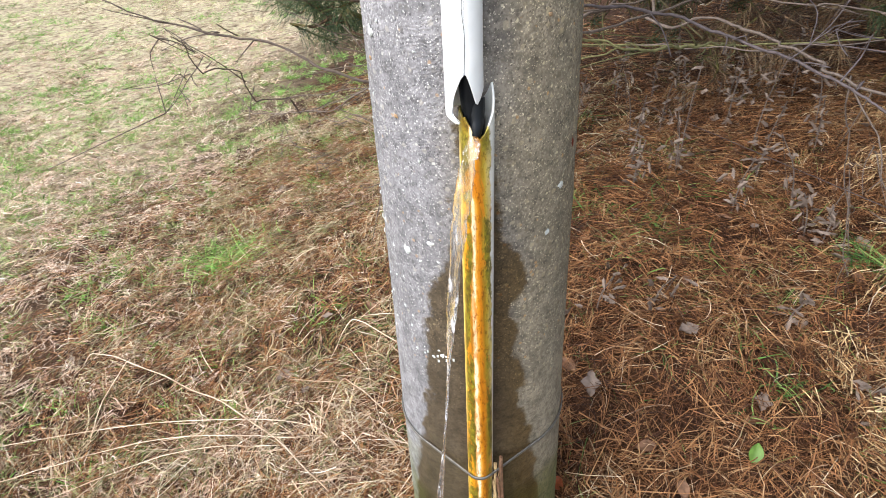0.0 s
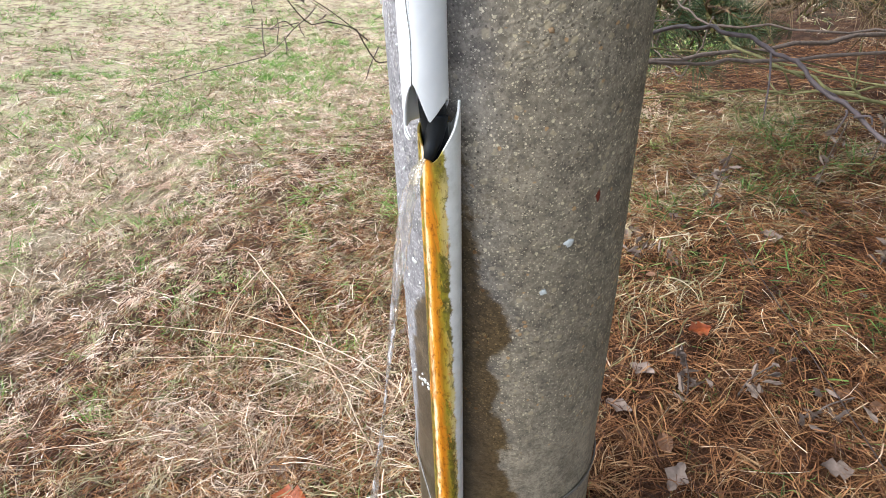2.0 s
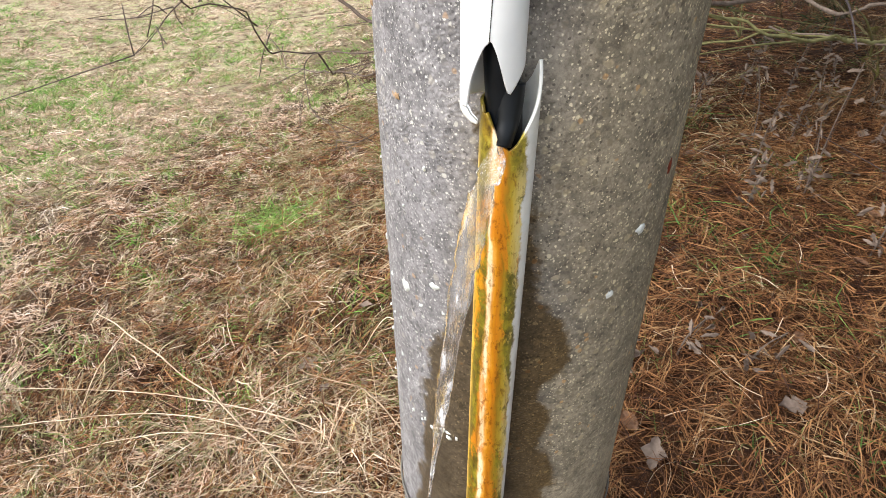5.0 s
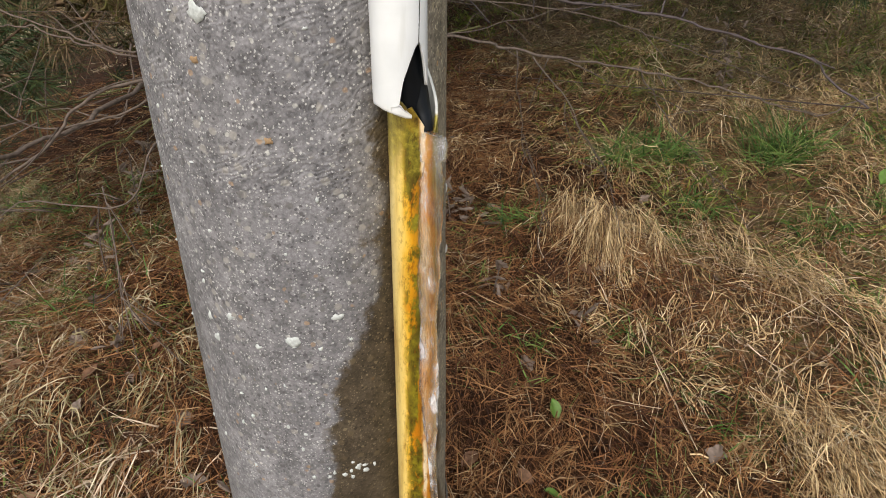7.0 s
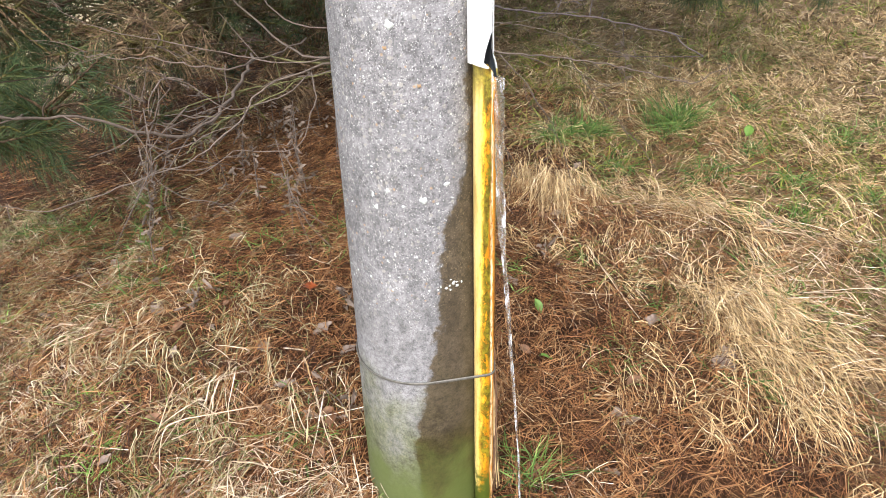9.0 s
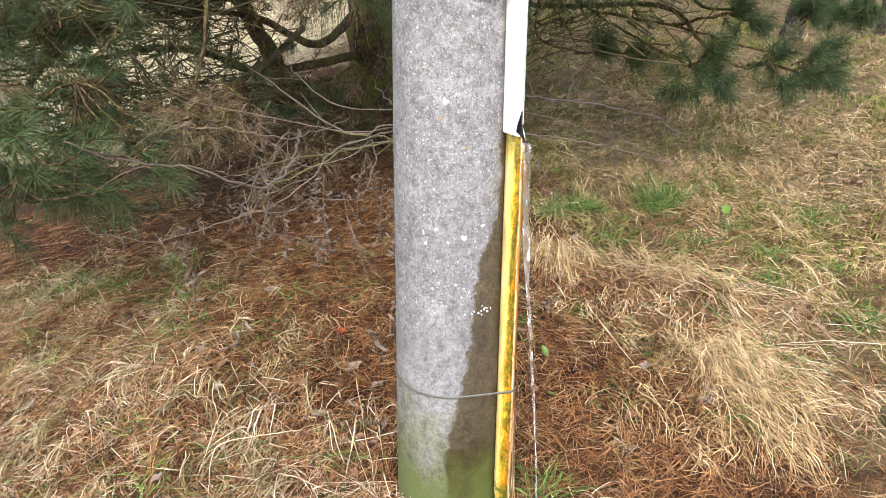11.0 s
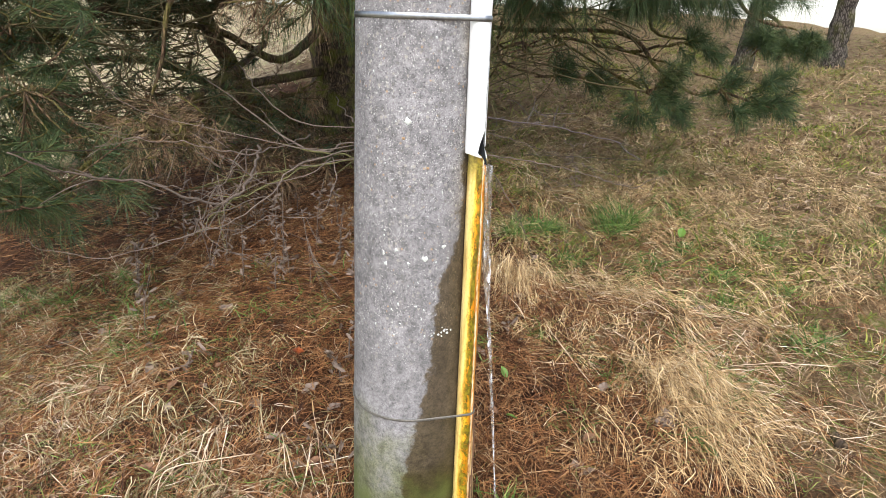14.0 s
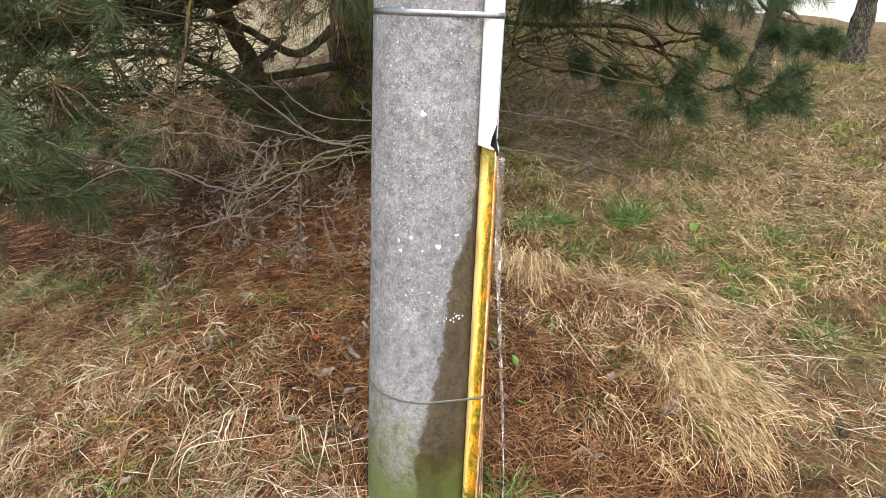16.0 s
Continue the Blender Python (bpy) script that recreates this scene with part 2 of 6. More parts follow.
    shy = span(nt, calc(nt, "ABSOLUTE", calc(nt, "SUBTRACT", ang, 0.08)), 0.30, 0.50)
    col = mix(nt, calc(nt, "MULTIPLY", calc(nt, "MULTIPLY", top, shy), 0.8), col, ramp(nt, blot, [(0.38, (0.05, 0.048, 0.008)), (0.5, (0.24, 0.20, 0.02)), (0.62, (0.52, 0.42, 0.08))]))
    speck = noise_node(nt, coords(nt, (1, 1, 0.5)), 190, 4, 0.7)
    col = mix(nt, span(nt, ang, -1.6, -0.9, 0.25, 0.85), col, mix(nt, 1.0, col, ramp(nt, speck, [(0.36, (0.40, 0.30, 0.20)), (0.47, (1.0, 1.0, 1.0))]), "MULTIPLY"))
    clean = span(nt, calc(nt, "ADD", ang, calc(nt, "MULTIPLY", calc(nt, "SUBTRACT", blot, 0.5), 0.8)), 0.98, 1.14)
    col = mix(nt, clean, col, white)
    foot = span(nt, calc(nt, "ADD", z, calc(nt, "MULTIPLY", calc(nt, "SUBTRACT", blot, 0.5), 0.4)), 0.04, 0.16, 1.0, 0.0)
    col = mix(nt, calc(nt, "MULTIPLY", foot, calc(nt, "LESS_THAN", ang, -0.4)), col, (0.06, 0.085, 0.012))
    nt.links.new(col, b.inputs["Base Color"])
    bump(nt, b, calc(nt, "ADD", blot, streak), 0.35, 0.0015)
    return m


def white_pipe_material():
    m, nt, b = material("white_pvc", 0.3, 0.5)
    v = coords(nt)
    n, s = noise_node(nt, v, 28, 5), noise_node(nt, coords(nt, (1, 1, 0.12)), 70, 4)
    col = ramp(nt, n, [(0.3, (0.74, 0.76, 0.77)), (0.65, (0.82, 0.84, 0.85))])
    col = mix(nt, span(nt, s, 0.60, 0.75, 0.0, 0.35), col, (0.60, 0.61, 0.58))
    sep = nt.nodes.new("ShaderNodeSeparateXYZ")
    nt.links.new(v, sep.inputs[0])
    rim = span(nt, calc(nt, "ADD", sep.outputs[2], calc(nt, "MULTIPLY", n, 0.03)), 1.062, 1.082, 0.7, 0.0)
    col = mix(nt, rim, col, (0.52, 0.47, 0.30))
    nt.links.new(col, b.inputs["Base Color"])
    bump(nt, b, n, 0.08, 0.001)
    return m


def bark_material(name, light, dark, moss=0.0):
    m, nt, b = material(name, 0.9, 0.15)
    v = coords(nt, (1, 1, 0.28))
    c = cells(nt, v, 44, "DISTANCE_TO_EDGE")
    n = noise_node(nt, v, 22, 6, 0.65)
    plate = span(nt, calc(nt, "ADD", c.outputs["Distance"], calc(nt, "MULTIPLY", calc(nt, "SUBTRACT", n, 0.5), 0.7)), 0.0, 0.30)
    col = mix(nt, plate, dark, mix(nt, n, dark, light))
    if moss:
        g = span(nt, noise_node(nt, coords(nt), 6, 5, 0.6), 0.42, 0.62, 0.0, moss)
        col = mix(nt, g, col, (0.15, 0.16, 0.03))
    nt.links.new(col, b.inputs["Base Color"])
    bump(nt, b, calc(nt, "ADD", plate, n), 0.9, 0.012)
    return m


def ground_material():
    """Soil under litter: red-brown needles near the pines, thin turf on the open side, straw on the bank."""
    m, nt, b = material("litter_and_turf", 0.95, 0.1)
    tc = nt.nodes.new("ShaderNodeTexCoord")
    v = tc.outputs["Object"]
    sep = nt.nodes.new("ShaderNodeSeparateXYZ")
    nt.links.new(v, sep.inputs[0])
    x, y, z = sep.outputs
    big, mid, fine = noise_node(nt, v, 1.3, 4), noise_node(nt, v, 9, 5, 0.65), noise_node(nt, v, 90, 4, 0.7)
    hair = noise_node(nt, coords(nt, (1.0, 0.16, 1.0)), 240, 3, 0.6, 1.2)
    litter = mix(nt, 0.7, ramp(nt, mid, [(0.3, (0.03, 0.016, 0.010)), (0.5, (0.075, 0.037, 0.021)), (0.7, (0.14, 0.075, 0.042))]), ramp(nt, hair, [(0.35, 0.45), (0.6, 1.25)]), "MULTIPLY")
    turf = ramp(nt, mid, [(0.30, (0.06, 0.042, 0.03)), (0.40, (0.34, 0.26, 0.17)), (0.55, (0.64, 0.55, 0.38)), (0.62, (0.50, 0.51, 0.25)), (0.75, (0.80, 0.72, 0.54))])
    turf = mix(nt, 0.8, turf, ramp(nt, fine, [(0.3, 0.45), (0.6, 1.15)]), "MULTIPLY")
    turf = mix(nt, 0.55, turf, ramp(nt, noise_node(nt, v, 2.6, 5, 0.65), [(0.36, (0.55, 0.50, 0.45)), (0.5, (1.0, 1.0, 1.0)), (0.62, (1.15, 1.12, 1.05))]), "MULTIPLY")
    straw = ramp(nt, mid, [(0.28, (0.05, 0.035, 0.018)), (0.42, (0.15, 0.10, 0.055)), (0.55, (0.27, 0.19, 0.11)), (0.64, (0.16, 0.17, 0.045)), (0.75, (0.40, 0.31, 0.19))])
    straw = mix(nt, 0.8, straw, ramp(nt, hair, [(0.3, 0.4), (0.6, 1.2)]), "MULTIPLY")
    wob = calc(nt, "MULTIPLY", calc(nt, "SUBTRACT", big, 0.5), 1.6)
    field = span(nt, calc(nt, "ADD", x, wob), -3.6, -1.5, 1.0, 0.0)
    bank = span(nt, calc(nt, "ADD", calc(nt, "SUBTRACT", x, calc(nt, "MULTIPLY", y, 0.6)), wob), 0.9, 1.8)
    far = span(nt, calc(nt, "ADD", y, wob), 6.0, 9.0)
    col = mix(nt, bank, litter, straw)
    col = mix(nt, field, col, turf)
    col = mix(nt, far, col, turf)
    nt.links.new(col, b.inputs["Base Color"])
    bump(nt, b, calc(nt, "ADD", mid, calc(nt, "ADD", fine, hair)), 0.9, 0.02)
    return m


def water_material():
    """Clear falling water, rippled, with a little air in it; its opaque white flecks also paint in glints."""
    m, nt, b = material("running_water", 0.04, 0.6)
    b.inputs["Base Color"].default_value = (0.96, 0.97, 1.0, 1)
    b.inputs["IOR"].default_value = 1.33
    v = coords(nt)
    sep = nt.nodes.new("ShaderNodeSeparateXYZ")
    nt.links.new(v, sep.inputs[0])
    n = calc(nt, "ADD", noise_node(nt, coords(nt, (1, 1, 0.25)), 110, 4, 0.6), span(nt, sep.outputs[2], 0.35, 0.95, 0.09, 0.0))
    nt.links.new(ramp(nt, n, [(0.50, 0.96), (0.62, 0.80), (0.72, 0.35)]), b.inputs["Transmission Weight"])
    nt.links.new(ramp(nt, n, [(0.40, 0.30), (0.55, 0.60), (0.66, 0.95)]), b.inputs["Alpha"])
    bump(nt, b, n, 0.6, 0.004)
    return m


CONCRETE, STAINED, WHITE = concrete_material(), stained_pipe_material(), white_pipe_material()
BLACK = plain_material("black_rubber", (0.006, 0.008, 0.011), 0.36, 0, 0.25, 90, 0.4)
STEEL = plain_material("galvanised_steel", (0.38, 0.40, 0.44), 0.32, 1.0, 0.5, 45, 0.35)
WIRE = plain_material("dull_strap", (0.20, 0.19, 0.17), 0.5, 0.4, 0.4, 120, 0.4)
LICHEN = plain_material("pale_lichen", (0.62, 0.65, 0.63), 0.9, 0, 0.2, 300, 0.35)
RUST = plain_material("red_stain", (0.16, 0.035, 0.02), 0.8, 0, 0.2, 300, 0.4)
OCHRE = plain_material("ochre_grain", (0.42, 0.28, 0.16), 0.8, 0, 0.2, 300, 0.4)
BARK = bark_material("mossy_pine_bark", (0.27, 0.19, 0.12), (0.05, 0.037, 0.027), 0.75)
BARK_PALE = bark_material("grey_pine_bark", (0.22, 0.19, 0.165), (0.028, 0.023, 0.02), 0.2)
LIMB = bark_material("brown_limb_bark", (0.27, 0.17, 0.105), (0.065, 0.044, 0.028), 0.5)
TWIG = plain_material("olive_twig", (0.12, 0.10, 0.05), 0.9, 0, 0.2, 60, 0.55)
DEADWOOD = plain_material("grey_dead_wood", (0.19, 0.148, 0.122), 0.85, 0, 0.2, 150, 0.5)
MOSSWOOD = plain_material("mossy_dead_wood", (0.20, 0.19, 0.085), 0.9, 0, 0.2, 120, 0.5)
GROUND, WATER = ground_material(), water_material()
CRACK = plain_material("crack_dark", (0.05, 0.05, 0.045), 0.9)
NEEDLE_LITTER = blade_material("fallen_needles", [(0.0, (0.020, 0.009, 0.006)), (0.25, (0.076, 0.030, 0.014)), (0.5, (0.225, 0.096, 0.036)), (0.72, (0.36, 0.178, 0.074)), (0.88, (0.41, 0.245, 0.115)), (1.0, (0.55, 0.41, 0.26))], 0.65, 0.25, 0.3, 6)
STRAW = blade_material("dry_grass", [(0.0, (0.07, 0.042, 0.022)), (0.25, (0.26, 0.155, 0.07)), (0.5, (0.57, 0.39, 0.19)), (0.78, (0.80, 0.61, 0.35)), (1.0, (0.93, 0.82, 0.60))], 0.5, 0.25, 0.3, 11)
BANK_GRASS = blade_material("bank_grass", [(0.0, (0.03, 0.055, 0.012)), (0.12, (0.11, 0.17, 0.035)), (0.26, (0.25, 0.27, 0.07)), (0.36, (0.10, 0.06, 0.032)), (0.6, (0.30, 0.20, 0.10)), (0.85, (0.56, 0.42, 0.24)), (1.0, (0.78, 0.65, 0.45))], 0.6, 0.25, 0.45, 5)
TURF = blade_material("field_grass", [(0.0, (0.10, 0.20, 0.04)), (0.18, (0.30, 0.39, 0.13)), (0.32, (0.50, 0.46, 0.24)), (0.44, (0.24, 0.14, 0.08)), (0.66, (0.70, 0.56, 0.38)), (1.0, (0.92, 0.84, 0.70))], 0.6, 0.25, 0.5, 5.5)
GREEN = blade_material("green_grass", [(0.0, (0.03, 0.075, 0.016)), (0.5, (0.10, 0.20, 0.04)), (1.0, (0.26, 0.34, 0.10))], 0.5)
PINE = blade_material("pine_needles", [(0.0, (0.016, 0.034, 0.014)), (0.45, (0.042, 0.074, 0.028)), (0.8, (0.095, 0.128, 0.044)), (1.0, (0.20, 0.18, 0.075))], 0.5, 0.25, 0.35, 5)
PINE_DRY = blade_material("dead_pine_needles", [(0.0, (0.07, 0.04, 0.024)), (0.5, (0.18, 0.11, 0.058)), (1.0, (0.32, 0.235, 0.135))], 0.6)
LEAF_TAN = plain_material("dead_leaf_tan", (0.24, 0.13, 0.075), 0.7, 0, 0.3, 90, 0.5)
LEAF_GREY = plain_material("dead_leaf_grey", (0.27, 0.205, 0.165), 0.75, 0, 0.3, 90, 0.45)
LEAF_RED = plain_material("dead_leaf_red", (0.40, 0.10, 0.03), 0.45, 0, 0.45, 70, 0.5)
LEAF_GREEN = plain_material("small_green_leaf", (0.13, 0.24, 0.04), 0.5, 0, 0.4, 70, 0.4)
CONE_MAT = plain_material("pine_cone_scales", (0.13, 0.065, 0.035), 0.8, 0, 0.2, 120, 0.5)
TURF_GREEN = blade_material("fresh_turf", [(0.0, (0.09, 0.24, 0.03)), (0.5, (0.22, 0.42, 0.08)), (1.0, (0.42, 0.56, 0.17))], 0.5)
LEAF_LITTER = blade_material("fallen_leaves", [(0.0, (0.06, 0.04, 0.027)), (0.35, (0.23, 0.155, 0.10)), (0.75, (0.41, 0.30, 0.21)), (1.0, (0.56, 0.45, 0.35))], 0.7, 0.25, 0.3, 5)
MOSS_GREEN = blade_material("bank_moss", [(0.0, (0.06, 0.09, 0.015)), (0.5, (0.19, 0.23, 0.04)), (1.0, (0.36, 0.38, 0.08))], 0.8)
PALE_STRAW = blade_material("bleached_straw", [(0.0, (0.16, 0.10, 0.065)), (0.22, (0.42, 0.27, 0.17)), (0.5, (0.66, 0.49, 0.34)), (0.8, (0.80, 0.67, 0.51)), (1.0, (0.90, 0.83, 0.70))], 0.5, 0.25, 0.35, 8)
PURPLE_BARK = plain_material("purplish_bark", (0.125, 0.10, 0.10), 0.7, 0, 0.3, 140, 0.45)
WITHERED = blade_material("withered_blades", [(0.0, (0.06, 0.05, 0.024)), (0.3, (0.19, 0.165, 0.075)), (0.55, (0.33, 0.27, 0.145)), (0.8, (0.50, 0.41, 0.26)), (1.0, (0.74, 0.64, 0.46))], 0.6, 0.25, 0.35, 6)
MIXED = blade_material("mixed_blades", [(0.0, (0.03, 0.06, 0.016)), (0.22, (0.12, 0.19, 0.045)), (0.40, (0.26, 0.31, 0.10)), (0.52, (0.30, 0.19, 0.10)), (0.75, (0.60, 0.45, 0.28)), (1.0, (0.84, 0.74, 0.56))], 0.6, 0.25, 0.3, 6)
PINK_STRAW = blade_material("faded_straw", [(0.0, (0.22, 0.12, 0.075)), (0.3, (0.54, 0.345, 0.235)), (0.65, (0.78, 0.59, 0.45)), (1.0, (0.92, 0.82, 0.69))], 0.6, 0.25, 0.35, 7)


# ---- mesh helpers ----
def smooth01(v, lo, hi):
    u = np.clip((v - lo) / (hi - lo), 0, 1)
    return u * u * (3 - 2 * u)


def array_mesh(name, co, faces):
    """A mesh from arrays: co (n, 3), faces (m, 3 or 4)."""
    me = bpy.data.meshes.new(name)
    co, faces = np.asarray(co, np.float32), np.asarray(faces, np.int32)
    m, k = faces.shape
    me.vertices.add(len(co))
    me.vertices.foreach_set("co", co.ravel())
    me.loops.add(m * k)
    me.loops.foreach_set("vertex_index", faces.ravel())
    me.polygons.add(m)
    me.polygons.foreach_set("loop_start", np.arange(0, m * k, k, dtype=np.int32))
    me.update(calc_edges=True)
    return me


def blades(base, way, bend, length, width, nseg=3, rng=None, wave=0.0):
    """Ribbon blades as arrays: p(s) = base + length * (way s + bend s^2), narrowing to the tip."""
    n = len(base)
    rng = rng or np.random.default_rng(1)
    side = np.cross(way, rng.normal(size=(n, 3)))
    side /= np.linalg.norm(side, axis=1, keepdims=True) + 1e-9
    rows = []
    phase, swing = rng.uniform(0, 6.3, n), rng.normal(0, wave, n) if wave else None
    for i in range(nseg + 1):
        s = i / nseg
        p = base + length[:, None] * (way * s + bend * s * s)
        if wave:
            p = p + np.cross(way, side) * (length * swing * (np.sin(5.5 * s + phase) - np.sin(phase)))[:, None]
        w = (width * (1 - 0.85 * s ** 1.6))[:, None] / 2
        rows += [p - side * w, p + side * w]
    co = np.stack(rows, 1).reshape(-1, 3)
    k = 2 * (nseg + 1)
    q = np.array([[2 * i, 2 * i + 1, 2 * i + 3, 2 * i + 2] for i in range(nseg)])
    faces = (np.arange(n)[:, None, None] * k + q).reshape(-1, 4)
    return co, faces


def joined(parts):
    cos, fas, off = [], [], 0
    for co, fa in parts:
        cos.append(co)
        fas.append(fa + off)
        off += len(co)
    return np.concatenate(cos), np.concatenate(fas)


def mesh_object(name, me, mat, parent=None, label="", shade=True):
    ob = new(name, me)
    me.materials.append(mat)
    if shade:
        me.polygons.foreach_set("use_smooth", np.ones(len(me.polygons), bool))
    if parent:
        ob.parent = parent
    if label:
        ob["label"] = label
    return ob


def part(name, bm, mat, parent, label=""):
    me = bpy.data.meshes.new(name)
    bm.to_mesh(me)
    bm.free()
    return mesh_object(name, me, mat, parent, label)


def spline(points, n=8):
    """A smooth run through the points, n steps between each two."""
    P = np.array(points, float)
    P = np.vstack([2 * P[0] - P[1], P, 2 * P[-1] - P[-2]])
    out = []
    for i in range(1, len(P) - 2):
        for s in np.arange(n) / n:
            a, b, c, d = P[i - 1:i + 3]
            out.append(0.5 * (2 * b + (c - a) * s + (2 * a - 5 * b + 4 * c - d) * s * s + (3 * b - a - 3 * c + d) * s ** 3))
    return np.array(out + [P[-2]])


def limb_arrays(points, r0, r1, sides=8, wobble=0.0, n=6, seed=0, knots=0.06, crook=0.0):
    """A tapered round branch along a smooth run, closed at its ends."""
    rng = np.random.default_rng(seed)
    C = spline(points, n)
    m = len(C)
    if wobble:
        C[1:-1] += rng.normal(0, wobble, (m - 2, 3))
    if crook:
        s = np.concatenate([[0], np.cumsum(np.linalg.norm(np.diff(C, axis=0), axis=1))])
        fade = np.minimum(1, np.minimum(s, s[-1] - s) / 0.05)[:, None]
        for wave_len in (0.17, 0.08):
            C = C + crook * wave_len / 0.1 * fade * np.abs(((s[:, None] / wave_len + rng.uniform(0, 1, 3)) % 1) * 2 - 1) * rng.normal(0, 1, 3)
    tan = np.gradient(C, axis=0)
    tan /= np.linalg.norm(tan, axis=1, keepdims=True) + 1e-9
    up = np.array([0.0, 0.0, 1.0]) if abs(tan[0, 2]) < 0.9 else np.array([1.0, 0, 0])
    co = []
    for i in range(m):
        a = np.cross(tan[i], up)
        a /= np.linalg.norm(a) + 1e-9
        b = np.cross(tan[i], a)
        r = (r0 + (r1 - r0) * i / (m - 1)) * (1 + rng.normal(0, knots))
        for k in range(sides):
            t = 2 * math.pi * k / sides
            co.append(C[i] + r * (a * math.cos(t) + b * math.sin(t)))
    fa = [[i * sides + k, i * sides + (k + 1) % sides, (i + 1) * sides + (k + 1) % sides, (i + 1) * sides + k] for i in range(m - 1) for k in range(sides)]
    e = len(co)
    co += [C[0], C[-1]]
    for k in range(0, sides, 2):
        fa.append([e, (k + 2) % sides, k + 1, k])
        z = (m - 1) * sides
        fa.append([e + 1, z + k, z + k + 1, z + (k + 2) % sides])
    return np.array(co), np.array(fa)


def limb(name, points, r0, r1, mat, parent=None, label="", **kw):
    return mesh_object(name, array_mesh(name, *limb_arrays(points, r0, r1, **kw)), mat, parent, label)


# ---- the lie of the land ----
def land(x, y, rough=True):
    x, y = np.asarray(x, float), np.asarray(y, float)
    left = -0.165 * 3.2 * np.tanh(-np.minimum(x, 0) / 3.2) * 1.25
    right = 0.13 * 9.2 * (1 - np.exp(-(np.maximum(x, 0) / 9.2) ** 3)) ** (1 / 3)
    h = left + right + 0.05 * np.clip(y, -3, 1.5)
    h -= 0.20 * 4.5 * (1 - np.exp(-np.maximum(y - 1.2, 0) / 4.5)) * (1 - 0.9 * smooth01(x, 2.5, 6.5))
    h += 0.45 * smooth01(x, 3.5, 9.0) * smooth01(y, 1.7, 4.0)
    along = np.clip(((x - 1.12) * 0.27 - (y - 0.45) * 0.96) / 1.3, 0, 1)
    off = np.hypot(x - 1.12 - 0.35 * along, y - 0.45 + 1.25 * along)
    h += 0.085 * np.exp(-(off / 0.17) ** 2)
    h += 0.08 * np.exp(-((x - 0.25) ** 2 / 0.4 + (y - 0.75) ** 2 / 0.3))
    h -= 0.012 * np.exp(-(x * x + y * y) / 0.1)
    if rough:
        near = np.exp(-(x * x + y * y) / 60)
        h += 0.022 * smooth01(x - 0.4 * y, 0.8, 1.6) * np.exp(-x * x / 40) * (np.sin(4.3 * x + 2.1 * y) + np.sin(6.1 * y - 3.3 * x + 2) + 0.6 * np.sin(9.7 * x + 7.1 * y))
        h += near * (0.018 * np.sin(3.1 * x + 1.7 * y) + 0.014 * np.sin(5.3 * y - 2.2 * x + 1) + 0.008 * np.sin(11 * x + 4 * y) + 0.007 * np.sin(13 * y - 6 * x))
        h += (1 - near) * (0.10 * np.sin(0.5 * x + 0.3 * y) + 0.08 * np.sin(0.7 * y - 0.35 * x))
    return h


def axis_steps(fine, mid, reach):
    a = list(np.arange(-fine, fine + 1e-6, 0.06))
    s, v = 0.08, fine
    out = []
    while v < reach:
        v += s
        s *= 1.09
        out.append(v)
    return np.array([-q for q in reversed(out)] + a + out)


gx, gy = axis_steps(3.0, 8, 420) + 0.2, axis_steps(3.0, 8, 420) + 0.8
GX, GY = np.meshgrid(gx, gy, indexing="ij")
GZ = land(GX, GY)
idx = np.arange(GX.size).reshape(GX.shape)
quads = np.stack([idx[:-1, :-1], idx[1:, :-1], idx[1:, 1:], idx[:-1, 1:]], -1).reshape(-1, 4)
ground = mesh_object("ground", array_mesh("ground", np.stack([GX, GY, GZ], -1).reshape(-1, 3), quads), GROUND)
tagged(ground, "sloping ground of needle litter, thin turf and straw", "ground", kind="structure")

# ---- the concrete pole ----
def pole_radius(z):
    return 0.15875 - 0.01124 * z


def utility_pole():
    n, zs = 128, np.concatenate([np.arange(-0.4, 2.0, 0.03), np.arange(2.0, 8.6, 0.3)])
    rng = np.random.default_rng(5)
    co = []
    for z in zs:
        for k in range(n):
            a = 2 * math.pi * k / n
            r = pole_radius(z) + 0.0006 * math.sin(5 * a + 9 * z) + rng.normal(0, 0.00022)
            co.append((r * math.cos(a), r * math.sin(a), z))
    fa = [[i * n + k, i * n + (k + 1) % n, (i + 1) * n + (k + 1) % n, (i + 1) * n + k] for i in range(len(zs) - 1) for k in range(n)]
    z = (len(zs) - 1) * n
    co.append((0, 0, zs[-1] + 0.01))
    fa += [[len(co) - 1, z + k, z + k + 1, z + (k + 2) % n] for k in range(0, n, 2)]
    base = new("utility_pole")
    shaft = mesh_object("shaft", array_mesh("shaft", co, fa), CONCRETE, base)
    tagged(base, "tall round pole of weathered grey concrete with wet stains", "utility pole")
    return shaft


def patch_on_pole(name, deg, z, w, h, mat, parent, label, seed):
    """A thin ragged crust on the pole's face."""
    rng = np.random.default_rng(seed)
    bm = bmesh.new()
    rings = []
    for f, lift in ((1.0, 0.0002), (0.8, 0.0014), (0.4, 0.0020)):
        ring = []
        for k in range(14):
            a = 2 * math.pi * k / 14
            q = f * (1 + (rng.normal(0, 0.28) if f == 1 else 0))
            zz, t = z + h / 2 * q * math.sin(a), math.radians(deg) + w / 2 * q * math.cos(a) / pole_radius(z)
            r = pole_radius(zz) + lift
            ring.append(bm.verts.new((r * math.sin(t), -r * math.cos(t), zz)))
        rings.append(ring)
    for a, b in zip(rings, rings[1:]):
        for k in range(14):
            bm.faces.new((a[k], a[(k + 1) % 14], b[(k + 1) % 14], b[k]))
    bm.faces.new(rings[-1])
    return part(name, bm, mat, parent, label)


